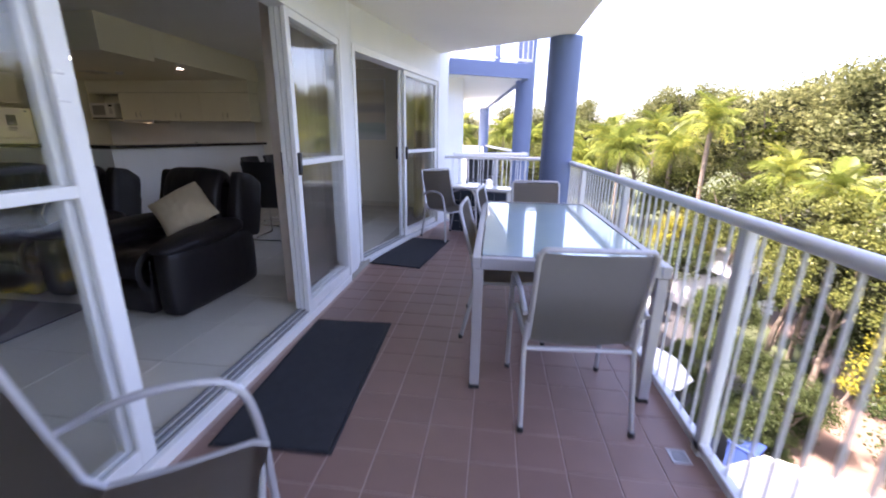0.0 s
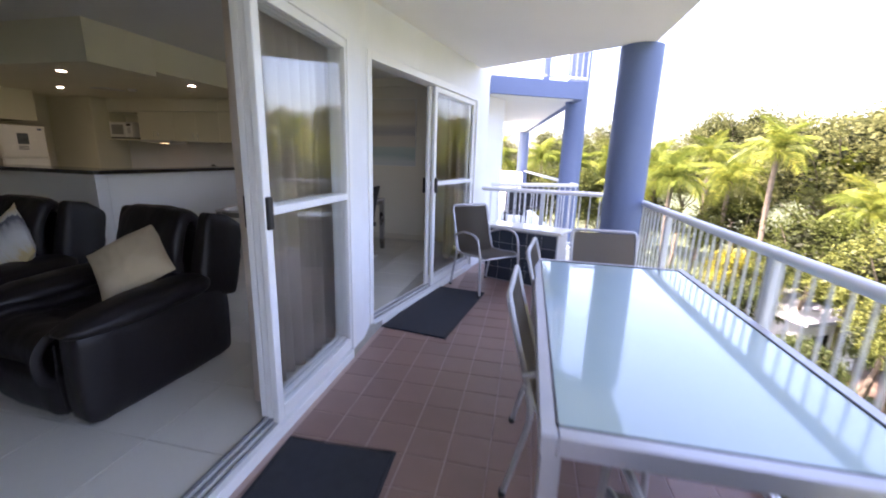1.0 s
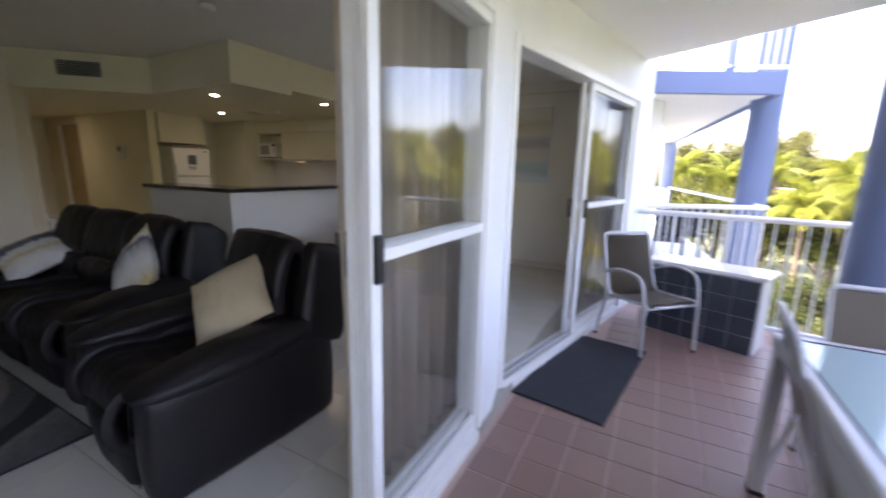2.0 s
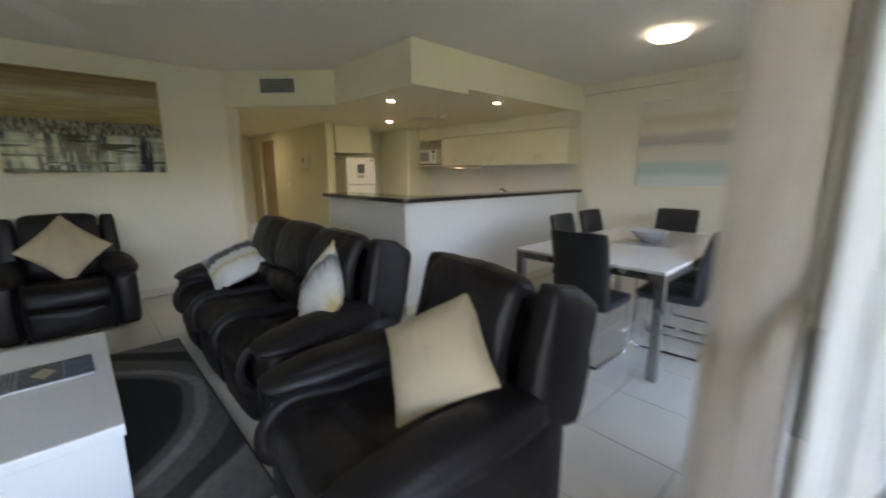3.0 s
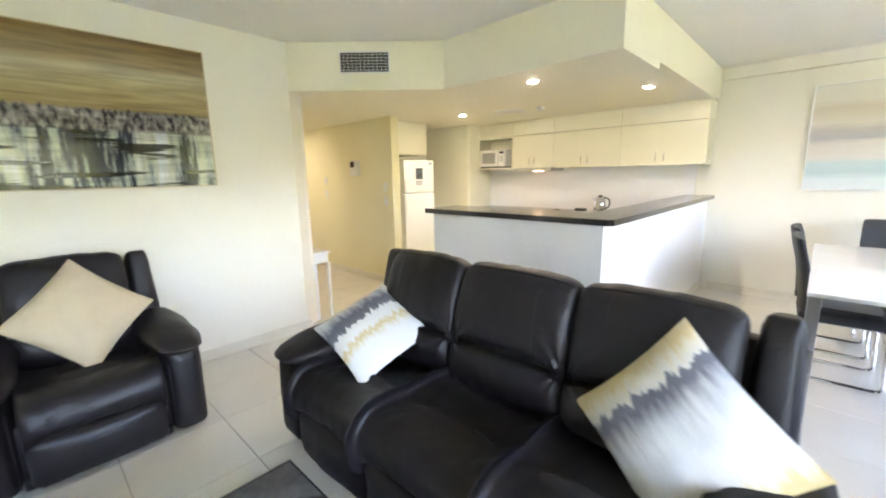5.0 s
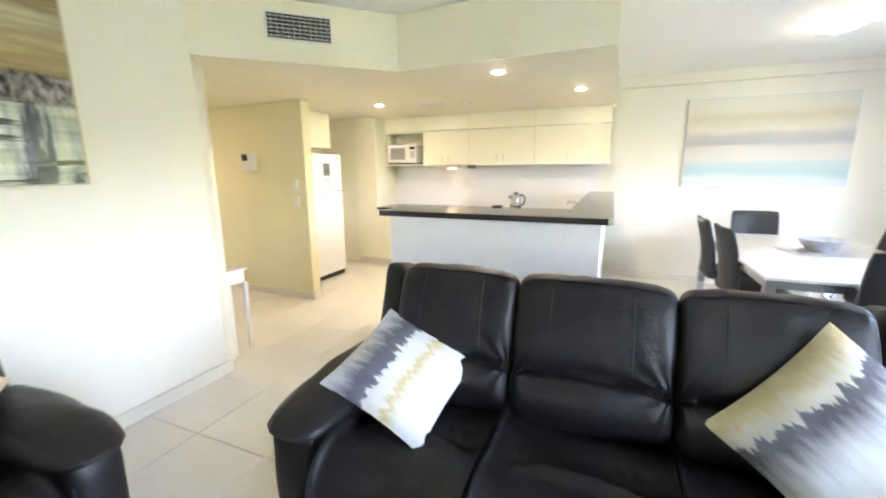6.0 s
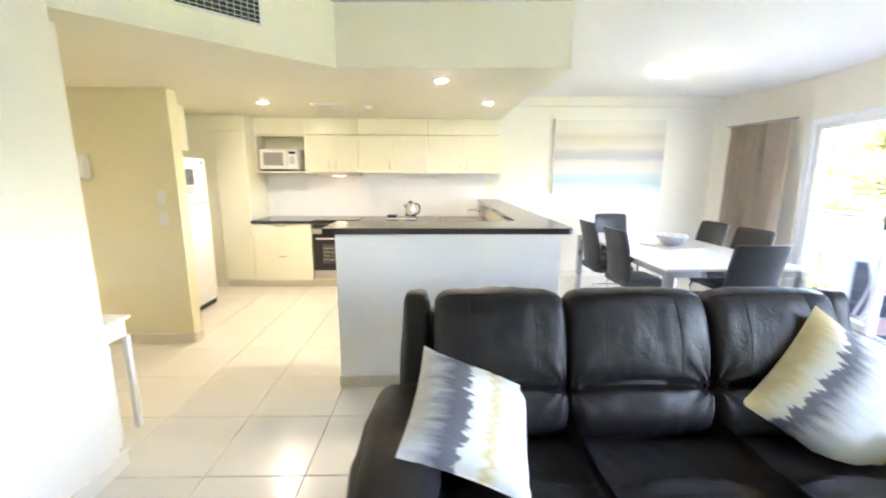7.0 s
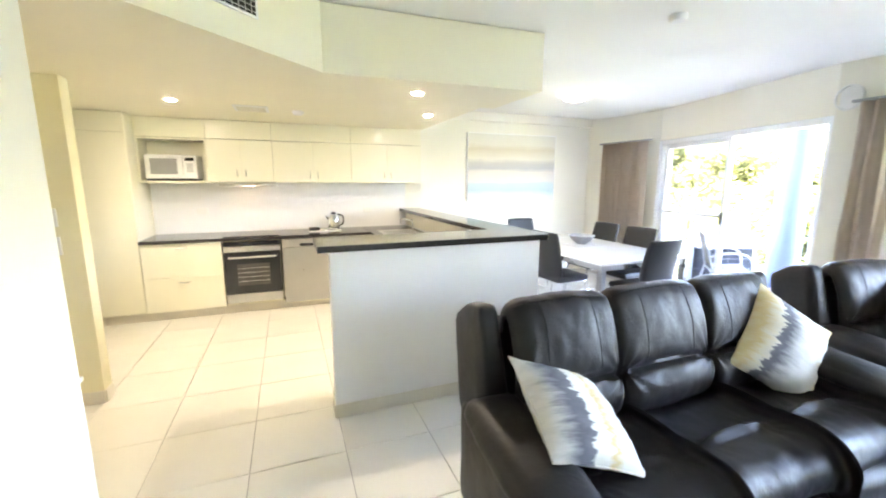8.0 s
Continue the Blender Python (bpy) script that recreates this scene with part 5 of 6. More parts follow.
# ---- balcony railing ----
M_RAIL = mat("white rail paint", (0.72, 0.74, 0.78), 0.4, var=0.05, scale=6, fine=90, bump=0.05)
RX, RZ = 2.230, 0.980
rail = thing("balcony_railing", pose(0, 0, 0), "white metal balcony railing with upright bars", "railing")
part("handrail", tube([(RX, -1.44, RZ), (RX, 6.84, RZ)], 0.032, sides=16, flat=0.85), M_RAIL, rail, smooth=True)
part("bottom_rail", bx(RX - 0.022, -1.44, -0.03, RX + 0.022, 6.85, 0.012, bevel=0.004), M_RAIL, rail)
for y in (-1.3, 0.15, 1.60, 3.05, 4.50, 5.95):
    part("post", bx(RX - 0.022, y - 0.026, -0.30, RX + 0.022, y + 0.026, RZ - 0.02, bevel=0.004), M_RAIL, rail)
bar_me = mesh_of(tube([(0, 0, 0.010), (0, 0, RZ - 0.02)], 0.0068, sides=6), "bar")
bar_me.materials.append(M_RAIL)
y = -1.35
while y < 6.8:
    if min(abs(y - p) for p in (-1.3, 0.15, 1.60, 3.05, 4.50, 5.95)) > 0.05:
        b = new("bar", bar_me); b.location = (RX, y, 0); b.parent = rail
    y += 0.098
er = thing("balcony_railing", pose(0.52, 7.74, 0, 0, 0, math.degrees(math.atan2(-0.22, 1.6))), "white metal railing closing the balcony's end", "railing")
EL = 1.66
part("handrail", tube([(0, 0, RZ), (EL, 0, RZ)], 0.032, sides=14, flat=0.85), M_RAIL, er, smooth=True)
part("bottom_rail", bx(0, -0.02, -0.03, EL, 0.02, 0.012, bevel=0.003), M_RAIL, er)
part("post", bx(0.76, -0.022, -0.05, 0.81, 0.022, RZ - 0.02, bevel=0.003), M_RAIL, er)
part("post", bx(EL - 0.03, -0.022, -0.05, EL + 0.02, 0.022, RZ - 0.02, bevel=0.003), M_RAIL, er)
for i in range(1, 15):
    if abs(i * 0.112 - 0.785) > 0.05:
        b = new("bar", bar_me); b.location = (i * 0.112, 0, 0); b.parent = er

# ---- door mats ----
M_RIB = mat("ribbed mat edge", (0.02, 0.021, 0.028), 0.8, var=0.2, scale=30)
for x, y, w, h, a in ((0.335, 3.42, 0.56, 1.27, 2.5), (0.365, 5.98, 0.58, 1.23, -8.5)):
    dm = thing("door_mat", pose(x, y, BZ, 0, 0, a), "charcoal ribbed door mat on the balcony tiles", "door mat")
    part("ribbed_top", bx(-w / 2 + 0.02, -h / 2 + 0.02, 0.001, w / 2 - 0.02, h / 2 - 0.02, 0.012, bevel=0.003), M_MAT, dm)
    part("edge", tube([(-w / 2 + 0.01, -h / 2 + 0.01, 0.006), (w / 2 - 0.01, -h / 2 + 0.01, 0.006), (w / 2 - 0.01, h / 2 - 0.01, 0.006), (-w / 2 + 0.01, h / 2 - 0.01, 0.006)], 0.010, sides=6, closed=True, flat=0.5), M_RIB, dm)

# ---- floor drain by the railing ----
M_OALU = mat("silver painted aluminium", (0.50, 0.50, 0.53), 0.38, 0.35, var=0.06)
dg = thing("floor_drain", pose(2.13, 3.01, BZ), "small pale square drain grate in the balcony tiles", "drain")
part("frame", bx(-0.04, -0.04, 0.0005, 0.04, 0.04, 0.004, bevel=0.001), M_OALU, dg)
for i in range(6):
    part("slot", bx(-0.030, -0.0295 + i * 0.011, 0.0042, 0.030, -0.0255 + i * 0.011, 0.0052), M_BLACK, dg, "dark drain slot")

# ---- outdoor table and chairs ----
M_FROST = mat("frosted table glass", (0.42, 0.54, 0.53), 0.07, var=0.03, scale=3, fine=200, bump=0.0, coat=0.6)
ot = thing("outdoor_table", pose(1.66, 4.295, BZ), "frosted glass outdoor table with a silver metal frame", "table")
part("glass_top", bx(-0.425, -0.885, 0.738, 0.425, 0.885, 0.747, bevel=0.002), M_FROST, ot, "pale green frosted glass top")
for s in (-1, 1):
    part("frame_rail", bx(s * 0.45 - 0.022, -0.93, 0.69, s * 0.45 + 0.022, 0.93, 0.750, bevel=0.004), M_OALU, ot)
    part("frame_rail", bx(-0.427, s * 0.908 - 0.022, 0.69, 0.427, s * 0.908 + 0.022, 0.750, bevel=0.004), M_OALU, ot)
    for k in (-1, 1):
        lg = part("leg", bx(s * 0.44 - 0.026, k * 0.895 - 0.026, 0.02, s * 0.44 + 0.026, k * 0.895 + 0.026, 0.689, bevel=0.004), M_OALU, ot)
        part("foot_cap", bx(s * 0.44 - 0.028, k * 0.895 - 0.028, 0.0, s * 0.44 + 0.028, k * 0.895 + 0.028, 0.02), M_BLACK, lg)
    part("brace", bx(s * 0.20 - 0.012, -0.886, 0.70, s * 0.20 + 0.012, 0.886, 0.735), M_OALU, ot)
# Black strips colour in the dark gap between glass and frame.
for s in (-1, 1):
    part("gasket", bx(s * 0.4265 - 0.003, -0.884, 0.744, s * 0.4265 + 0.003, 0.884, 0.7515), M_BLACK, ot, "dark strip for the shaded gap round the glass")
    part("gasket", bx(-0.423, s * 0.8855 - 0.003, 0.744, 0.423, s * 0.8855 + 0.003, 0.7515), M_BLACK, ot, "dark strip for the shaded gap round the glass")
M_SLING = mat("taupe sling mesh", (0.235, 0.21, 0.185), 0.8, var=0.08, scale=40, fine=420, bump=0.5)
_n, _l = M_SLING.node_tree.nodes, M_SLING.node_tree.links
_tr = _n.new("ShaderNodeBsdfTranslucent"); _tr.inputs[0].default_value = (0.42, 0.38, 0.33, 1)
_mx = _n.new("ShaderNodeMixShader"); _mx.inputs[0].default_value = 0.55
_l.new(_n["Principled BSDF"].outputs[0], _mx.inputs[1]); _l.new(_tr.outputs[0], _mx.inputs[2]); _l.new(_mx.outputs[0], _n["Material Output"].inputs["Surface"])


def sheet(rows, x0, x1, thick=0.004, sag=0.02):
    """Cloth stretched between two side rails through (y, z) points."""
    bm = bmesh.new()
    N = 8
    g = [[bm.verts.new((x0 + (x1 - x0) * i / N, y + sag * 0.5 * math.sin(math.pi * i / N), z - sag * math.sin(math.pi * i / N) * (1 if k < len(rows) / 2 else 0.2))) for i in range(N + 1)] for k, (y, z) in enumerate(rows)]
    for a, b in zip(g, g[1:]):
        for i in range(N):
            bm.faces.new((a[i], a[i + 1], b[i + 1], b[i]))
    bmesh.ops.solidify(bm, geom=bm.faces[:], thickness=thick)
    return bm


def sling_chair(m, label):
    """Faces -y; origin on the floor under the seat."""
    t = thing("outdoor_chair", m, label, "chair", "outdoor sling chairs")
    side = [(-0.23, 0.405), (-0.19, 0.425), (0.0, 0.405), (0.17, 0.40), (0.215, 0.44), (0.25, 0.56), (0.30, 0.74), (0.335, 0.875)]
    for s in (-1, 1):
        x = s * 0.235
        part("side_rail", tube([(x, y, z) for y, z in side], 0.012, sides=8), M_OALU, t, smooth=True)
        part("front_leg", tube(arc([(s * 0.262, -0.235, 0.0), (s * 0.262, -0.215, 0.45), (s * 0.268, -0.17, 0.635), (s * 0.268, 0.06, 0.655), (s * 0.262, 0.262, 0.58)], 0.14, 7), 0.013, sides=8), M_OALU, t, "curved silver leg and armrest", smooth=True)
        part("back_leg", tube(arc([(s * 0.255, 0.31, 0.0), (s * 0.250, 0.215, 0.40), (s * 0.245, 0.245, 0.53)], 0.08, 4), 0.012, sides=8), M_OALU, t, smooth=True)
        for y in (-0.235, 0.31):
            part("foot_cap", lathe([(0.016, 0.0), (0.016, 0.025)], 10, at=(s * 0.262 if y < 0 else s * 0.255, y, 0)), M_BLACK, t)
    part("top_rail", tube(arc([(-0.235, 0.325, 0.84), (-0.225, 0.340, 0.895), (0.225, 0.340, 0.895), (0.235, 0.325, 0.84)], 0.05, 5), 0.012, sides=8), M_OALU, t, smooth=True)
    part("cross_bar", tube([(-0.255, -0.212, 0.395), (0.255, -0.212, 0.395)], 0.011, sides=8), M_OALU, t, smooth=True)
    part("cross_bar", tube([(-0.25, 0.218, 0.385), (0.25, 0.218, 0.385)], 0.011, sides=8), M_OALU, t, smooth=True)
    part("sling", sheet([(y, z + 0.004) for y, z in side], -0.226, 0.226), M_SLING, t, "taupe mesh sling seat and back", smooth=True)
    return t


L_SC = "taupe sling outdoor chair with silver tubular arms"
oc = sling_chair(pose(1.685, 3.40, BZ, 0, 0, 184), L_SC + " at the table's end")
for x, y, a, lab in ((1.72, 5.34, 2, " at the table's end"), (1.42, 4.18, 88, " pushed under the table"), (1.50, 4.93, 84, " pushed under the table"), (0.72, 6.72, 45, " beside the dining door"), (0.545, 2.095, 120, " beside the open door")):
    c = copy_thing(oc, pose(x, y, BZ, 0, 0, a))
    c["label"] = L_SC + lab

# ---- tiled outdoor bench at the balcony's end ----
M_DTILE = mat("dark blue glazed tile", (0.035, 0.045, 0.062), 0.18, var=0.25, scale=9, fine=80, bump=0.03, pieces=0.4)
M_PALE = mat("pale bench joint", (0.36, 0.38, 0.41), 0.7, var=0.06)
bb = thing("tiled_bench", pose(0.66, 7.17, BZ, 0, 0, -21.5), "dark tiled outdoor bench with a white top", "bench")
part("body", bx(0.0, 0.006, 0.0, 0.86, 0.34, 0.62), M_PALE, bb)
part("top_slab", bx(-0.02, -0.015, 0.621, 0.90, 0.36, 0.655, bevel=0.005), M_WTOP, bb, "white top slab")
tile_me = mesh_of(bx(-0.082, 0, -0.072, 0.082, 0.008, 0.072, bevel=0.002), "tile"); tile_me.materials.append(M_DTILE)
for i in range(5):
    for j in range(4):
        p = new("tile", tile_me); p.parent = bb; p.location = (0.089 + i * 0.170, -0.002, 0.082 + j * 0.150)
for i in range(6):
    part("side_strip", bx(0.861, 0.02 + i * 0.054, 0.01, 0.868, 0.058 + i * 0.054, 0.61, bevel=0.002), M_ALU, bb)

# ---- neighbouring wing ----
nb = thing("neighbouring_building", pose(0, 0, 0), "white and blue neighbouring apartment wing with balconies", "building")
part("slab", prism([(0.48, 8.64), (1.77, 9.28), (0.80, 18.0), (-1.5, 18.0), (-1.5, 8.95), (0.2, 8.95)], 2.34, 2.52), M_SOFFIT, nb, "pale balcony slab")
part("beam", prism([(0.47, 8.57), (1.82, 9.23), (1.79, 9.30), (0.45, 8.66)], 2.29, 2.53), M_BLUE, nb, "blue painted edge beam")
part("beam", prism([(1.82, 9.232), (0.86, 18.0), (0.78, 18.0), (1.76, 9.29)], 2.29, 2.53), M_BLUE, nb, "blue painted edge beam")
part("wall", prism([(0.20, 8.96), (0.62, 9.6), (0.30, 14.0), (-0.6, 14.0)], -7, 2.338), M_RENDER, nb)
part("floor_slab", prism([(0.56, 8.60), (1.90, 9.27), (0.80, 18.0), (-1.5, 18.0), (-1.5, 9.3)], -0.30, -0.06), M_SOFFIT, nb)
for x, y, r, z1 in ((1.80, 9.95, 0.18, 4.9), (0.82, 17.4, 0.18, 2.33)):
    part("column", lathe([(r, -7), (r, z1)], 28, at=(x, y, 0)), M_BLUE, nb, "round blue column", smooth=True)
# Unseen upper slab, and the wall below it, added to shade the column.
part("upper_shade_slab", prism([(0.48, 8.64), (1.95, 9.36), (0.90, 18.0), (-1.5, 18.0), (-1.5, 8.95), (0.2, 8.95)], 4.90, 5.10), M_SOFFIT, nb, "unseen balcony slab of the storey above, added for its shade")
part("upper_shade_wall", prism([(0.20, 8.96), (0.62, 9.6), (0.30, 14.0), (-0.6, 14.0)], 2.521, 4.898), M_RENDER, nb)
part("upper_post", bx(1.20, 8.98, 2.53, 1.30, 9.08, 5.2), M_BLUE, nb, "blue post")
A, B = Vector((0.56, 8.66, 0)), Vector((1.86, 9.29, 0))
nbar = mesh_of(tube([(0, 0, 0.0), (0, 0, 0.96)], 0.008, sides=5), "bar"); nbar.materials.append(M_RAIL)
for z in (0.0, 2.56):
    part("handrail", tube([A + Vector((0, 0, z + 0.98)), B + Vector((0, 0, z + 0.98))], 0.03, sides=8), M_RAIL, nb)
    part("bottom_rail", tube([A + Vector((0, 0, z + 0.03)), B + Vector((0, 0, z + 0.03))], 0.02, sides=6), M_RAIL, nb)
    for i in range(16):
        b = new("bar", nbar); b.parent = nb; b.location = A.lerp(B, i / 15) + Vector((0, 0, z))
part("handrail", tube([(1.88, 9.36, 0.98), (0.84, 17.9, 0.98)], 0.03, sides=8), M_RAIL, nb)
part("parapet", prism([(0.9, 15.2), (0.8, 18.0), (-1.0, 18.2), (-1.0, 18.1), (0.7, 17.9)], -0.06, 0.95), M_RENDER, nb)
for x, y in ((0.9, 10.3), (1.2, 11.2)):
    np_ = thing("patio_chair", pose(x, y, -0.06), "dark patio chair on the neighbouring balcony", "chair", "neighbour's patio chairs")
    part("seat", bx(-0.22, -0.22, 0.40, 0.22, 0.22, 0.44), M_BLACK, np_)
    part("backrest", bx(-0.22, 0.20, 0.44, 0.22, 0.23, 0.88), M_BLACK, np_)
    for s in (-1, 1):
        for k in (-1, 1):
            part("leg", bx(s * 0.2 - 0.012, k * 0.2 - 0.012, 0, s * 0.2 + 0.012, k * 0.2 + 0.012, 0.40), M_BLACK, np_)

# ---- garden and trees ----
GZ = -6.6


def leaf_mat(name, col, tint):
    m = bpy.data.materials.new(name)
    m.use_nodes = True
    n, l = m.node_tree.nodes, m.node_tree.links
    n.remove(n["Principled BSDF"])
    ge = n.new("ShaderNodeNewGeometry"); oi = n.new("ShaderNodeObjectInfo")
    ad = n.new("ShaderNodeMath"); ad.operation = "MULTIPLY_ADD"; ad.inputs[1].default_value = 0.55
    l.new(ge.outputs["Random Per Island"], ad.inputs[0])
    sc = n.new("ShaderNodeMath"); sc.operation = "MULTIPLY"; sc.inputs[1].default_value = 0.45
    l.new(oi.outputs["Random"], sc.inputs[0]); l.new(sc.outputs[0], ad.inputs[2])
    cr = n.new("ShaderNodeValToRGB"); el = cr.color_ramp.elements
    el[0].color = (col[0] * 0.7, col[1] * 0.74, col[2] * 0.74, 1); el[1].color = (*tint, 1)
    e = el.new(0.5); e.color = (*col, 1)
    l.new(ad.outputs[0], cr.inputs[0])
    d = n.new("ShaderNodeBsdfDiffuse"); t = n.new("ShaderNodeBsdfTranslucent"); g = n.new("ShaderNodeBsdfGlossy"); g.inputs["Roughness"].default_value = 0.4
    m1 = n.new("ShaderNodeMixShader"); m1.inputs[0].default_value = 0.32
    m2 = n.new("ShaderNodeMixShader"); m2.inputs[0].default_value = 0.01
    l.new(cr.outputs[0], d.inputs[0]); l.new(cr.outputs[0], t.inputs[0])
    l.new(d.outputs[0], m1.inputs[1]); l.new(t.outputs[0], m1.inputs[2]); l.new(m1.outputs[0], m2.inputs[1]); l.new(g.outputs[0], m2.inputs[2])
    l.new(m2.outputs[0], n["Material Output"].inputs["Surface"])
    return m


M_LEAF = leaf_mat("broad leaves", (0.085, 0.102, 0.028), (0.175, 0.185, 0.045))
M_LEAF2 = leaf_mat("olive leaves", (0.104, 0.115, 0.042), (0.20, 0.20, 0.072))
M_FROND = leaf_mat("palm leaflets", (0.14, 0.175, 0.032), (0.31, 0.31, 0.055))
M_YELL = leaf_mat("yellow leaves", (0.29, 0.27, 0.035), (0.42, 0.37, 0.05))
M_HEDGE = leaf_mat("dark hedge leaves", (0.050, 0.070, 0.024), (0.11, 0.135, 0.042))
# Dark leaf colour that paints the shade inside the tree crowns.
M_SHADELEAF = leaf_mat("shade-dark inner leaves", (0.030, 0.036, 0.016), (0.055, 0.058, 0.025))
M_BARK = mat("grey bark", (0.16, 0.13, 0.10), 0.9, var=0.35, scale=5, fine=30, bump=0.8)
M_LAWN = mat("garden lawn", (0.060, 0.075, 0.030), 0.95, var=0.45, scale=0.35, fine=6, bump=0.5)
M_PATH = mat("red-brown paving", (0.20, 0.135, 0.10), 0.85, var=0.15, scale=1.2, fine=20)
tagged(part("ground", bx(-400, -400, GZ - 0.5, 400, 600, GZ), M_LAWN), "green garden ground below the balcony", "ground", kind="structure")


def leaves(rng, centres, per, spread, size):
    vs, fs = [], []
    for c, rad in centres:
        for _ in range(per):
            d = Vector((rng.gauss(0, 1), rng.gauss(0, 1), rng.gauss(0, 0.75))).normalized() * rad * rng.random() ** 0.4
            p = c + d
            u = Vector((rng.gauss(0, 1), rng.gauss(0, 1), rng.gauss(0, 0.5))).normalized()
            w = u.cross(Vector((rng.gauss(0, 1), rng.gauss(0, 1), rng.gauss(0, 1)))).normalized()
            s = size * rng.uniform(0.6, 1.3)
            k = len(vs)
            vs += [p - u * s, p + w * s * 0.45, p + u * s, p - w * s * 0.45]
            fs.append((k, k + 1, k + 2, k + 3))
    me = bpy.data.meshes.new("crown")
    me.from_pydata(vs, [], fs)
    return me


def tree(seed, h, r, material, label, spread=1.0, size=0.16, per=46, clumps=46):
    rng = random.Random(seed)
    t = thing("tree", pose(0, 0, 0), label, "tree")
    bm = bmesh.new()
    top = h * 0.55
    def taper(p0, p1, r0, r1, k=5):
        v0 = None
        pts = [Vector(p0).lerp(Vector(p1), i / k) + Vector((rng.gauss(0, 0.06), rng.gauss(0, 0.06), 0)) * (i > 0) for i in range(k + 1)]
        prev = None
        for i, p in enumerate(pts):
            rr = r0 + (r1 - r0) * i / k
            ring = [bm.verts.new(p + Vector((rr * math.cos(a), rr * math.sin(a), 0))) for a in [j * math.pi / 3.5 for j in range(7)]]
            if prev:
                for j in range(7):
                    bm.faces.new((prev[j], prev[(j + 1) % 7], ring[(j + 1) % 7], ring[j]))
            prev = ring
        return pts[-1]
    q = taper((0, 0, 0), (rng.gauss(0, 0.3), rng.gauss(0, 0.3), top), 0.17 * h / 9, 0.09 * h / 9)
    centres = []
    for i in range(7):
        a = i * 2.4 + rng.random()
        e = q + Vector((math.cos(a) * r * rng.uniform(0.4, 0.8), math.sin(a) * r * rng.uniform(0.4, 0.8), (h - top) * rng.uniform(0.25, 0.85)))
        taper(q - Vector((0, 0, rng.uniform(0, 1.2))), e, 0.07 * h / 9, 0.02)
        centres.append((e, r * 0.33))
    for i in range(clumps):
        a, z = rng.uniform(0, 2 * math.pi), rng.uniform(-0.5, 1)
        rad = r * (1 - 0.55 * max(z, 0) ** 1.6) * (0.55 + 0.45 * rng.random())
        centres.append((Vector((q.x + math.cos(a) * rad, q.y + math.sin(a) * rad, top + (h - top) * (0.42 + 0.55 * z))), r * rng.uniform(0.14, 0.30)))
    part("trunk", bm, M_BARK, t, smooth=True)
    # Bigger leaves drawn in towards the trunk, coloured dark as crown shade.
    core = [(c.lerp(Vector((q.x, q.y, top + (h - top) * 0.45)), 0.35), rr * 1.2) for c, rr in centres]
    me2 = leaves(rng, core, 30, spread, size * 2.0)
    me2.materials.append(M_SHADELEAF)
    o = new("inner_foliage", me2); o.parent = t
    me = leaves(rng, centres, per, spread, size)
    me.materials.append(material)
    o = new("crown", me); o.parent = t
    return t


def palm(seed, h, L, label, n_fronds=22):
    rng = random.Random(seed)
    t = thing("palm_tree", pose(0, 0, 0), label, "palm tree")
    pts = [(0.25 * math.sin(i * 0.3) * i / 8, 0.1 * i / 8, h * i / 8) for i in range(9)]
    part("trunk", tube(pts, 0.11, sides=9), M_BARK, t, smooth=True)
    top = Vector(pts[-1])
    vs, fs = [], []
    K = 26
    rib = lambda s: Vector((L * s * (1 - 0.12 * s), 0, L * (0.50 * s - 0.85 * s * s)))
    for i in range(K + 1):                      # one frond along +x, drooping: a thin rib with narrow leaflets down both sides
        p = rib(i / K)
        w = 0.022 * (1 - i / K) + 0.004
        vs += [(p.x, -w, p.z), (p.x, w, p.z)]
        if i:
            k = 2 * i
            fs.append((k - 2, k, k + 1, k - 1))
    for i in range(3, K):
        s = i / K
        p = rib(s)
        wl = L * 0.27 * math.sin(math.pi * min(1, 0.10 + s * 0.80)) * rng.uniform(0.85, 1.15) + 0.06
        for sd in (-1, 1):
            k = len(vs)
            droop = rng.uniform(0.55, 1.1)
            b = 0.62 * L / K
            vs += [(p.x - b * 0.5, 0, p.z), (p.x + b * 0.5, 0, p.z),
                   (p.x + wl * 0.30 - b * 0.6, sd * wl * 0.55, p.z + wl * 0.05), (p.x + wl * 0.30 + b * 0.6, sd * wl * 0.55, p.z + wl * 0.02),
                   (p.x + wl * 0.55, sd * wl * 0.92, p.z - wl * droop)]
            fs += [(k, k + 1, k + 3, k + 2), (k + 2, k + 3, k + 4)]
    me = bpy.data.meshes.new("frond"); me.from_pydata(vs, [], fs); me.materials.append(M_FROND)
    for i in range(n_fronds):
        f = new("frond", me); f.parent = t
        f.matrix_basis = Matrix.Translation(top) @ pose(0, 0, 0, rng.uniform(-12, 12), -78 + 100 * (i / n_fronds) ** 0.8 + rng.uniform(-8, 8), i * 137.5 + rng.uniform(-15, 15)) @ Matrix.Scale(rng.uniform(0.8, 1.1), 4)
    return t


T1 = tree(1, 9.5, 3.2, M_LEAF, "broad-leaved green tree in the garden", size=0.095, per=190, clumps=56)
T2 = tree(2, 11.0, 3.8, M_LEAF2, "tall olive-green gum tree behind the garden", size=0.098, per=200, clumps=60)
T3 = tree(3, 6.0, 2.2, M_YELL, "low yellow-leaved shrub below the balcony", size=0.06, per=150)
T4 = tree(6, 4.2, 1.9, M_HEDGE, "dark green shrub beside the garden path", size=0.06, per=150)
P1 = palm(4, 7.9, 1.9, "palm tree with arching bright green fronds")
P2 = palm(5, 9.3, 1.75, "tall slender palm tree with arching fronds", 18)
PROTO = {"1": T1, "2": T2, "3": T3, "4": T4, "p": P1, "q": P2}
used = set()


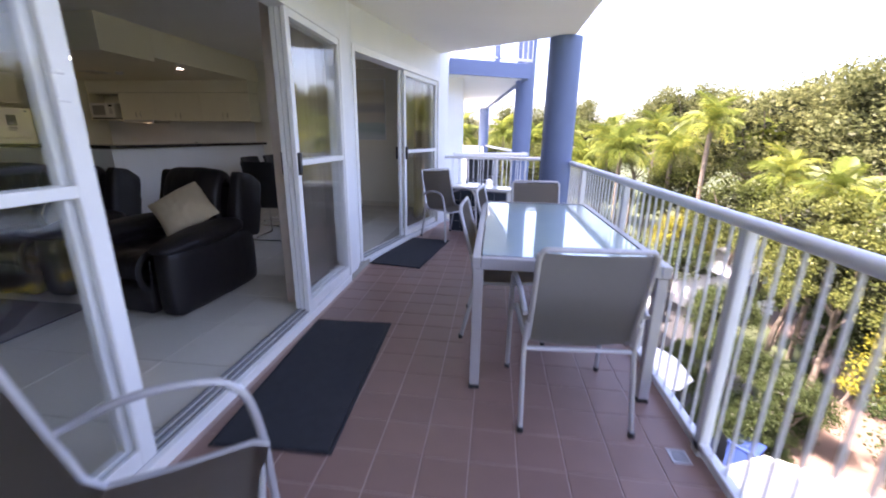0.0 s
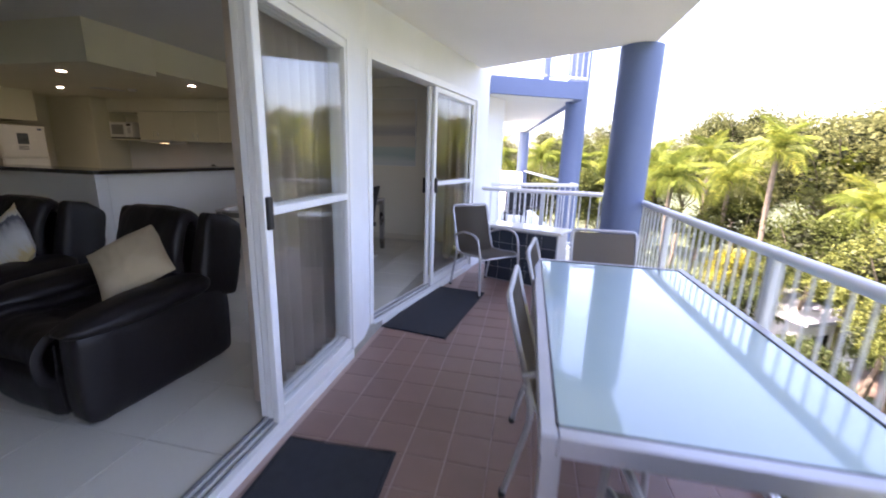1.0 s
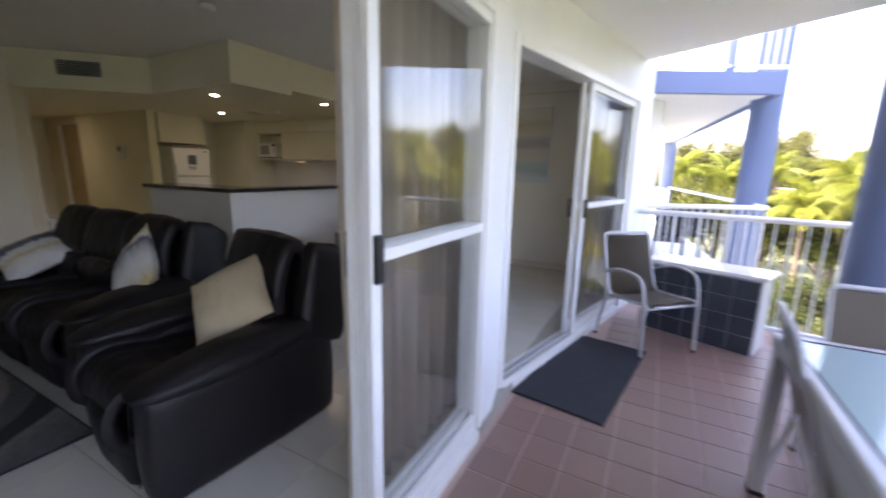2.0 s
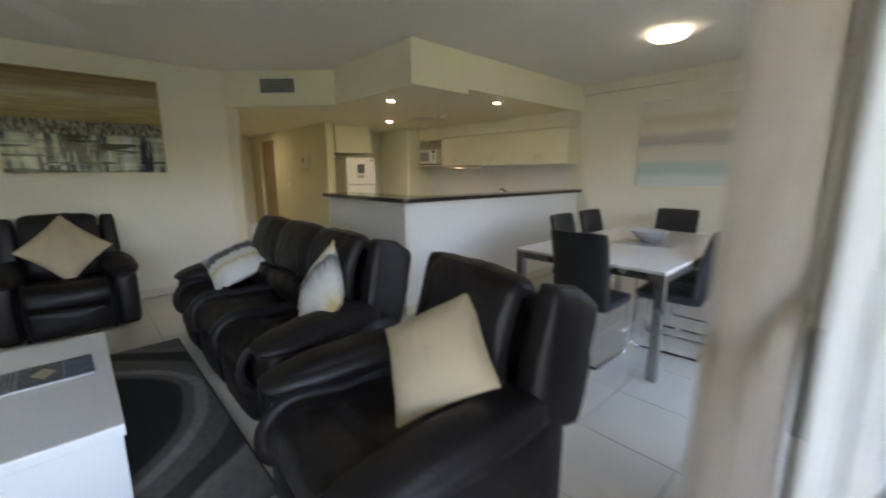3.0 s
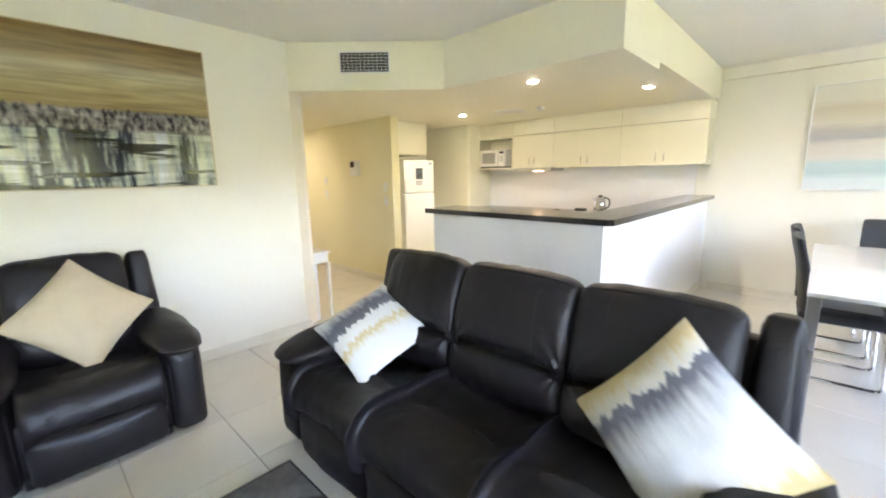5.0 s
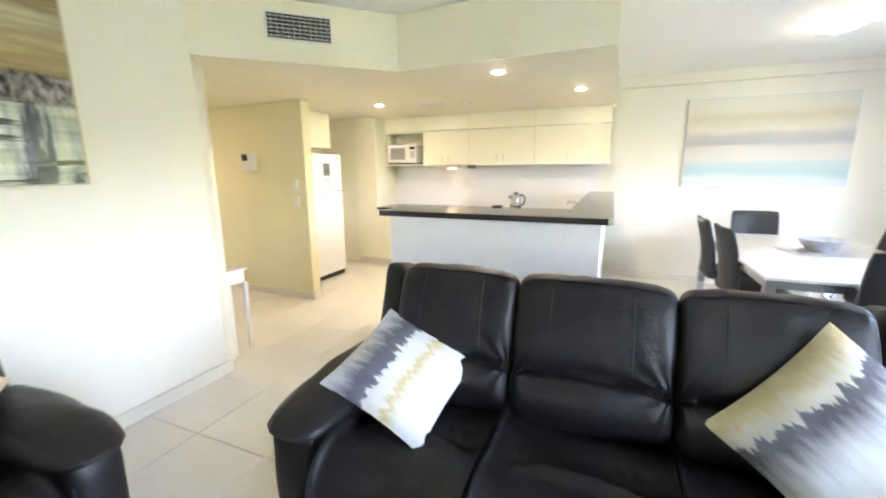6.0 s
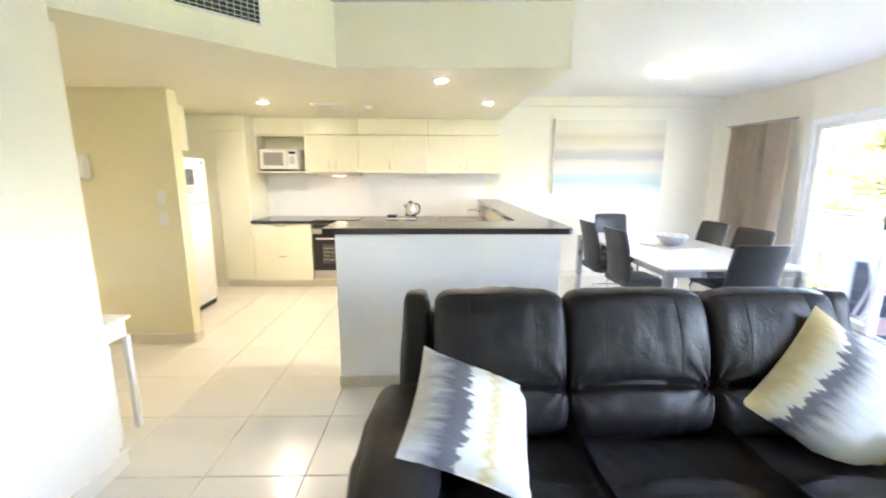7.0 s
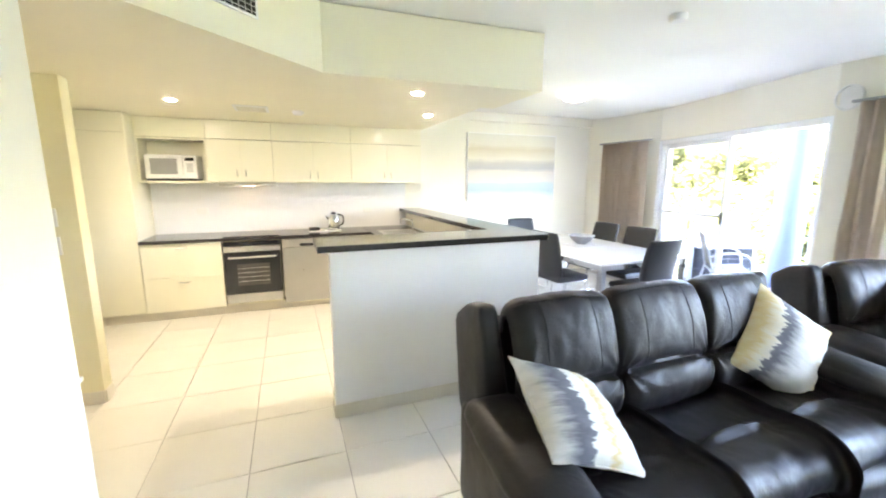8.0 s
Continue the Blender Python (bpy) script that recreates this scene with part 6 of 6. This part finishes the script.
def plant(kind, az, dist, scale=1.0, spin=0.0, dz=0.0):
    a = radians(az)
    m = pose(1.2 + math.sin(a) * dist, 2.2 + math.cos(a) * dist, GZ + dz, 0, 0, spin) @ Matrix.Scale(scale, 4)
    ob = PROTO[kind]
    if kind not in used:
        used.add(kind)
        ob.matrix_basis = m
        return ob
    c = copy_thing(ob, m)
    c.scale = (scale, scale, scale)
    return c


rg = random.Random(11)
for az, d, k, s in ((3, 40, "2", 0.95), (8, 46, "1", 1.05), (-4, 48, "2", 0.95), (-9, 40, "1", 0.9), (-15, 46, "2", 1.0), (13, 40, "1", 0.92), (18, 36, "2", 0.85), (22, 40, "1", 0.98), (26, 33, "2", 0.90), (29.5, 30, "2", 0.92), (33, 26, "2", 0.92), (36.5, 28, "2", 0.98), (40, 24, "2", 0.93), (44, 26, "2", 1.0), (50, 26, "2", 1.05),
                    (11, 55, "2", 1.1), (20, 52, "2", 1.1), (25, 50, "2", 1.15), (31, 42, "2", 1.08), (38, 36, "2", 1.10), (57, 24, "1", 1.0), (64, 26, "2", 1.0), (72, 23, "1", 1.0), (80, 26, "2", 1.0), (90, 24, "1", 1.05), (100, 26, "2", 1.0), (112, 24, "1", 1.0), (125, 26, "2", 1.0),
                    (37.5, 17, "1", 0.66), (41.5, 15, "1", 0.60), (31, 21, "1", 0.68), (24.5, 24, "1", 0.70), (16, 26, "1", 0.70), (10, 28, "1", 0.74), (4, 26, "1", 0.78), (-2, 30, "1", 0.85), (52, 15, "1", 0.75), (62, 16, "1", 0.8),
                    (50.5, 12.5, "3", 0.62), (53, 13.5, "3", 0.60), (27.5, 22, "3", 0.70), (34, 14, "4", 0.50), (37, 19, "4", 0.72), (30, 17, "4", 0.60), (40.5, 21, "4", 0.80), (25, 20, "4", 0.75), (20, 19, "4", 0.85), (14, 21, "4", 0.95), (8, 22, "4", 1.0), (2, 22, "4", 1.0), (33, 24, "4", 0.9), (29, 27, "4", 0.95),
                    (43, 18, "4", 0.7), (38, 11, "4", 0.42), (34, 10.5, "4", 0.36), (41, 12.5, "4", 0.46), (30, 12, "4", 0.40), (36.5, 13.5, "4", 0.50), (44, 15.5, "4", 0.60), (33, 16, "4", 0.62), (56, 12, "4", 0.9), (70, 12, "4", 0.9)):
    plant(k, az + rg.uniform(-1, 1), d, s * rg.uniform(0.94, 1.06), rg.uniform(0, 360))
for az, d, k, s in ((5, 26, "p", 0.96), (9.5, 30, "q", 0.86), (15, 25, "p", 0.98), (17.5, 22, "p", 0.92), (20.5, 27, "q", 0.90), (23.0, 24, "p", 0.92), (27.0, 22, "q", 0.92), (31.5, 25, "p", 0.95), (34.5, 21, "p", 0.82), (39.0, 18, "p", 0.78),
                    (1, 26, "q", 0.86), (-5, 28, "p", 1.0), (-8, 25, "p", 0.95), (12.5, 24, "p", 0.84), (47, 16, "p", 0.9), (57, 15, "q", 0.9), (68, 14, "p", 1.0)):
    plant(k, az, d, s, rg.uniform(0, 360))
# clipped low hedge rows along the path
for x0, y0, x1, y1, n_ in ((7.2, 9.0, 12.5, 15.0, 9), (9.6, 8.2, 14.8, 13.0, 9), (6.6, 13.0, 10.5, 18.0, 8)):
    for i in range(n_):
        f = i / (n_ - 1)
        c = copy_thing(T4, pose(x0 + (x1 - x0) * f, y0 + (y1 - y0) * f, GZ - 0.35, 0, 0, i * 77))
        k = 0.27 + 0.03 * math.sin(i * 2.1)
        c.scale = (k, k, k * 0.85)

# garden path, low buildings and cars seen through the bars
tagged(part("path", prism([(5.2, 2.0), (7.6, 2.0), (11.0, 9.0), (17, 16), (14, 30), (11.5, 30), (14, 17), (8.6, 10.5)], GZ + 0.004, GZ + 0.03), M_PATH), "pale paved path through the garden", "path", kind="structure")
tagged(part("road", prism([(3.2, 4), (9, 8), (12, 26), (4, 26)], GZ + 0.004, GZ + 0.02), mat("grey asphalt", (0.05, 0.05, 0.052), 0.9, var=0.2, scale=2, fine=40)), "grey asphalt car park beside the garden", "road", kind="structure")
M_CARW = mat("white car paint", (0.75, 0.75, 0.76), 0.2, var=0.02, bump=0.0)
for x, y, a in ((7.6, 20.5, 20), (9.2, 24.0, 12)):
    cr_ = thing("car", pose(x, y, GZ + 0.02, 0, 0, a), "white car parked below the palms", "car", "parked cars")
    part("body", soft(1.75, 4.2, 0.72, 0.2, 6, at=(0, 0, 0.62)), M_CARW, cr_, smooth=True)
    part("cabin", soft(1.55, 2.2, 0.62, 0.24, 6, at=(0, 0.2, 1.18)), M_DARKGL, cr_, "dark glazed cabin", smooth=True)
    for s in (-1, 1):
        for k in (-1.3, 1.3):
            part("wheel", tube([(s * 0.72, k, 0.31), (s * 0.90, k, 0.31)], 0.31, sides=16), M_BLACK, cr_)
pv = thing("garden_pavilion", pose(12.5, 21, GZ, 0, 0, 25), "small white garden building with a pale roof", "building")
part("wall", bx(-1.6, -1.4, 0, 1.6, 1.4, 2.3), M_RENDER, pv)
part("roof", prism([(-2, -1.8), (2, -1.8), (2, 1.8), (-2, 1.8)], 2.3, 2.45), M_PALE, pv)
for i in range(2):
    part("window", bx(-1.0 + i * 1.1, -1.42, 0.9, -0.2 + i * 1.1, -1.40, 1.7), M_DARKGL, pv)
M_CABLE = mat("pale service cable", (0.35, 0.34, 0.32), 0.7, var=0.1)
cb = thing("overhead_cable", pose(0, 0, 0), "pale service cable strung between the trees", "cable")
part("wire", tube([(8, 40, 0.6), (16, 30, 0.1), (26, 18, -0.2)], 0.03, sides=5), M_CABLE, cb)
for x, y in ((8, 40), (26, 18)):
    part("pole", tube([(x, y, GZ), (x, y, 1.2)], 0.12, sides=8), M_BARK, cb)
M_BIN = mat("blue bin plastic", (0.03, 0.06, 0.20), 0.5, var=0.12)
for x, y in ((7.0, 10.9), (7.5, 10.1)):
    wb_ = thing("wheelie_bin", pose(x, y, GZ + 0.03, 0, 0, 40), "blue plastic bin standing beside the garden path", "bin", "blue bins")
    part("body", prism([(-0.26, -0.28), (0.26, -0.28), (0.26, 0.28), (-0.26, 0.28)], 0.0, 0.92), M_BIN, wb_)
    part("lid", bx(-0.29, -0.31, 0.925, 0.29, 0.31, 0.99, bevel=0.02, seg=2), M_BIN, wb_)
M_UMB = mat("white canvas", (0.78, 0.78, 0.76), 0.8, var=0.05)
um = thing("garden_umbrella", pose(6.75, 6.95, GZ + 0.01), "white canvas garden umbrella below the balcony", "umbrella")
part("canopy", lathe([(1.6, 2.0), (1.2, 2.25), (0.6, 2.5), (0.02, 2.65)], 8), M_UMB, um)
part("pole", tube([(0, 0, 0), (0, 0, 2.6)], 0.03, sides=8), M_OALU, um)
um2 = copy_thing(um, pose(5.75, 11.6, GZ + 0.01, 0, 0, 20))
um2.scale = (0.62, 0.62, 0.95)

# ---- floor tiles ----
def tiles(parent, me_name, material, size, gap, z, xs, ys, keep):
    me = mesh_of(bx(-size / 2 + gap / 2, -size / 2 + gap / 2, -0.008, size / 2 - gap / 2, size / 2 - gap / 2, 0.0, bevel=0.0015), me_name)
    me.materials.append(material)
    far, n_ = [], 0
    for x in xs:
        for y in ys:
            if keep(x, y) == 1 and n_ < 320:
                o = new("tile", me); o.location = (x, y, z); o.parent = parent; n_ += 1
            elif keep(x, y):
                far.append((x, y))
    if far:
        bm = bmesh.new()
        s = size / 2 - gap / 2
        for x, y in far:
            v = [bm.verts.new((x + a * s, y + b * s, z + c)) for c in (-0.008, 0.0) for a, b in ((-1, -1), (1, -1), (1, 1), (-1, 1))]
            bm.faces.new(v[4:])
            for i in range(4):
                bm.faces.new((v[i], v[(i + 1) % 4], v[4 + (i + 1) % 4], v[4 + i]))
        part("far_tiles", bm, material, parent)["kind"] = "stuff"


tiles(floor, "tile", M_TILE, 0.497, 0.004, 0.0, [-4.057 + 0.2485 + 0.497 * i for i in range(-12, 8)], [5.29 + 0.2485 + 0.497 * i for i in range(-10, 8)],
      lambda x, y: 0 if (x > -0.3 and y < 5.4) or x > 0.18 or y > WY or y < 0.7 or x < -9.6 or (x < -5.7 and (y < 4.8)) else 1)


def on_balcony(x, y):
    if x < 0.09 + max(0, (y - 5.5) * 0.243) or y > 7.72 - (x - 0.45) * 0.12:
        return 0
    return 1 if 2.2 < y < 7.9 else 2


tiles(balcony_floor, "tile", M_TERRA, 0.2015, 0.006, BZ, [1.228 + 0.2015 * i + 0.1 for i in range(-6, 5)], [2.86 + 0.2015 * i + 0.1 for i in range(-21, 25)], on_balcony)
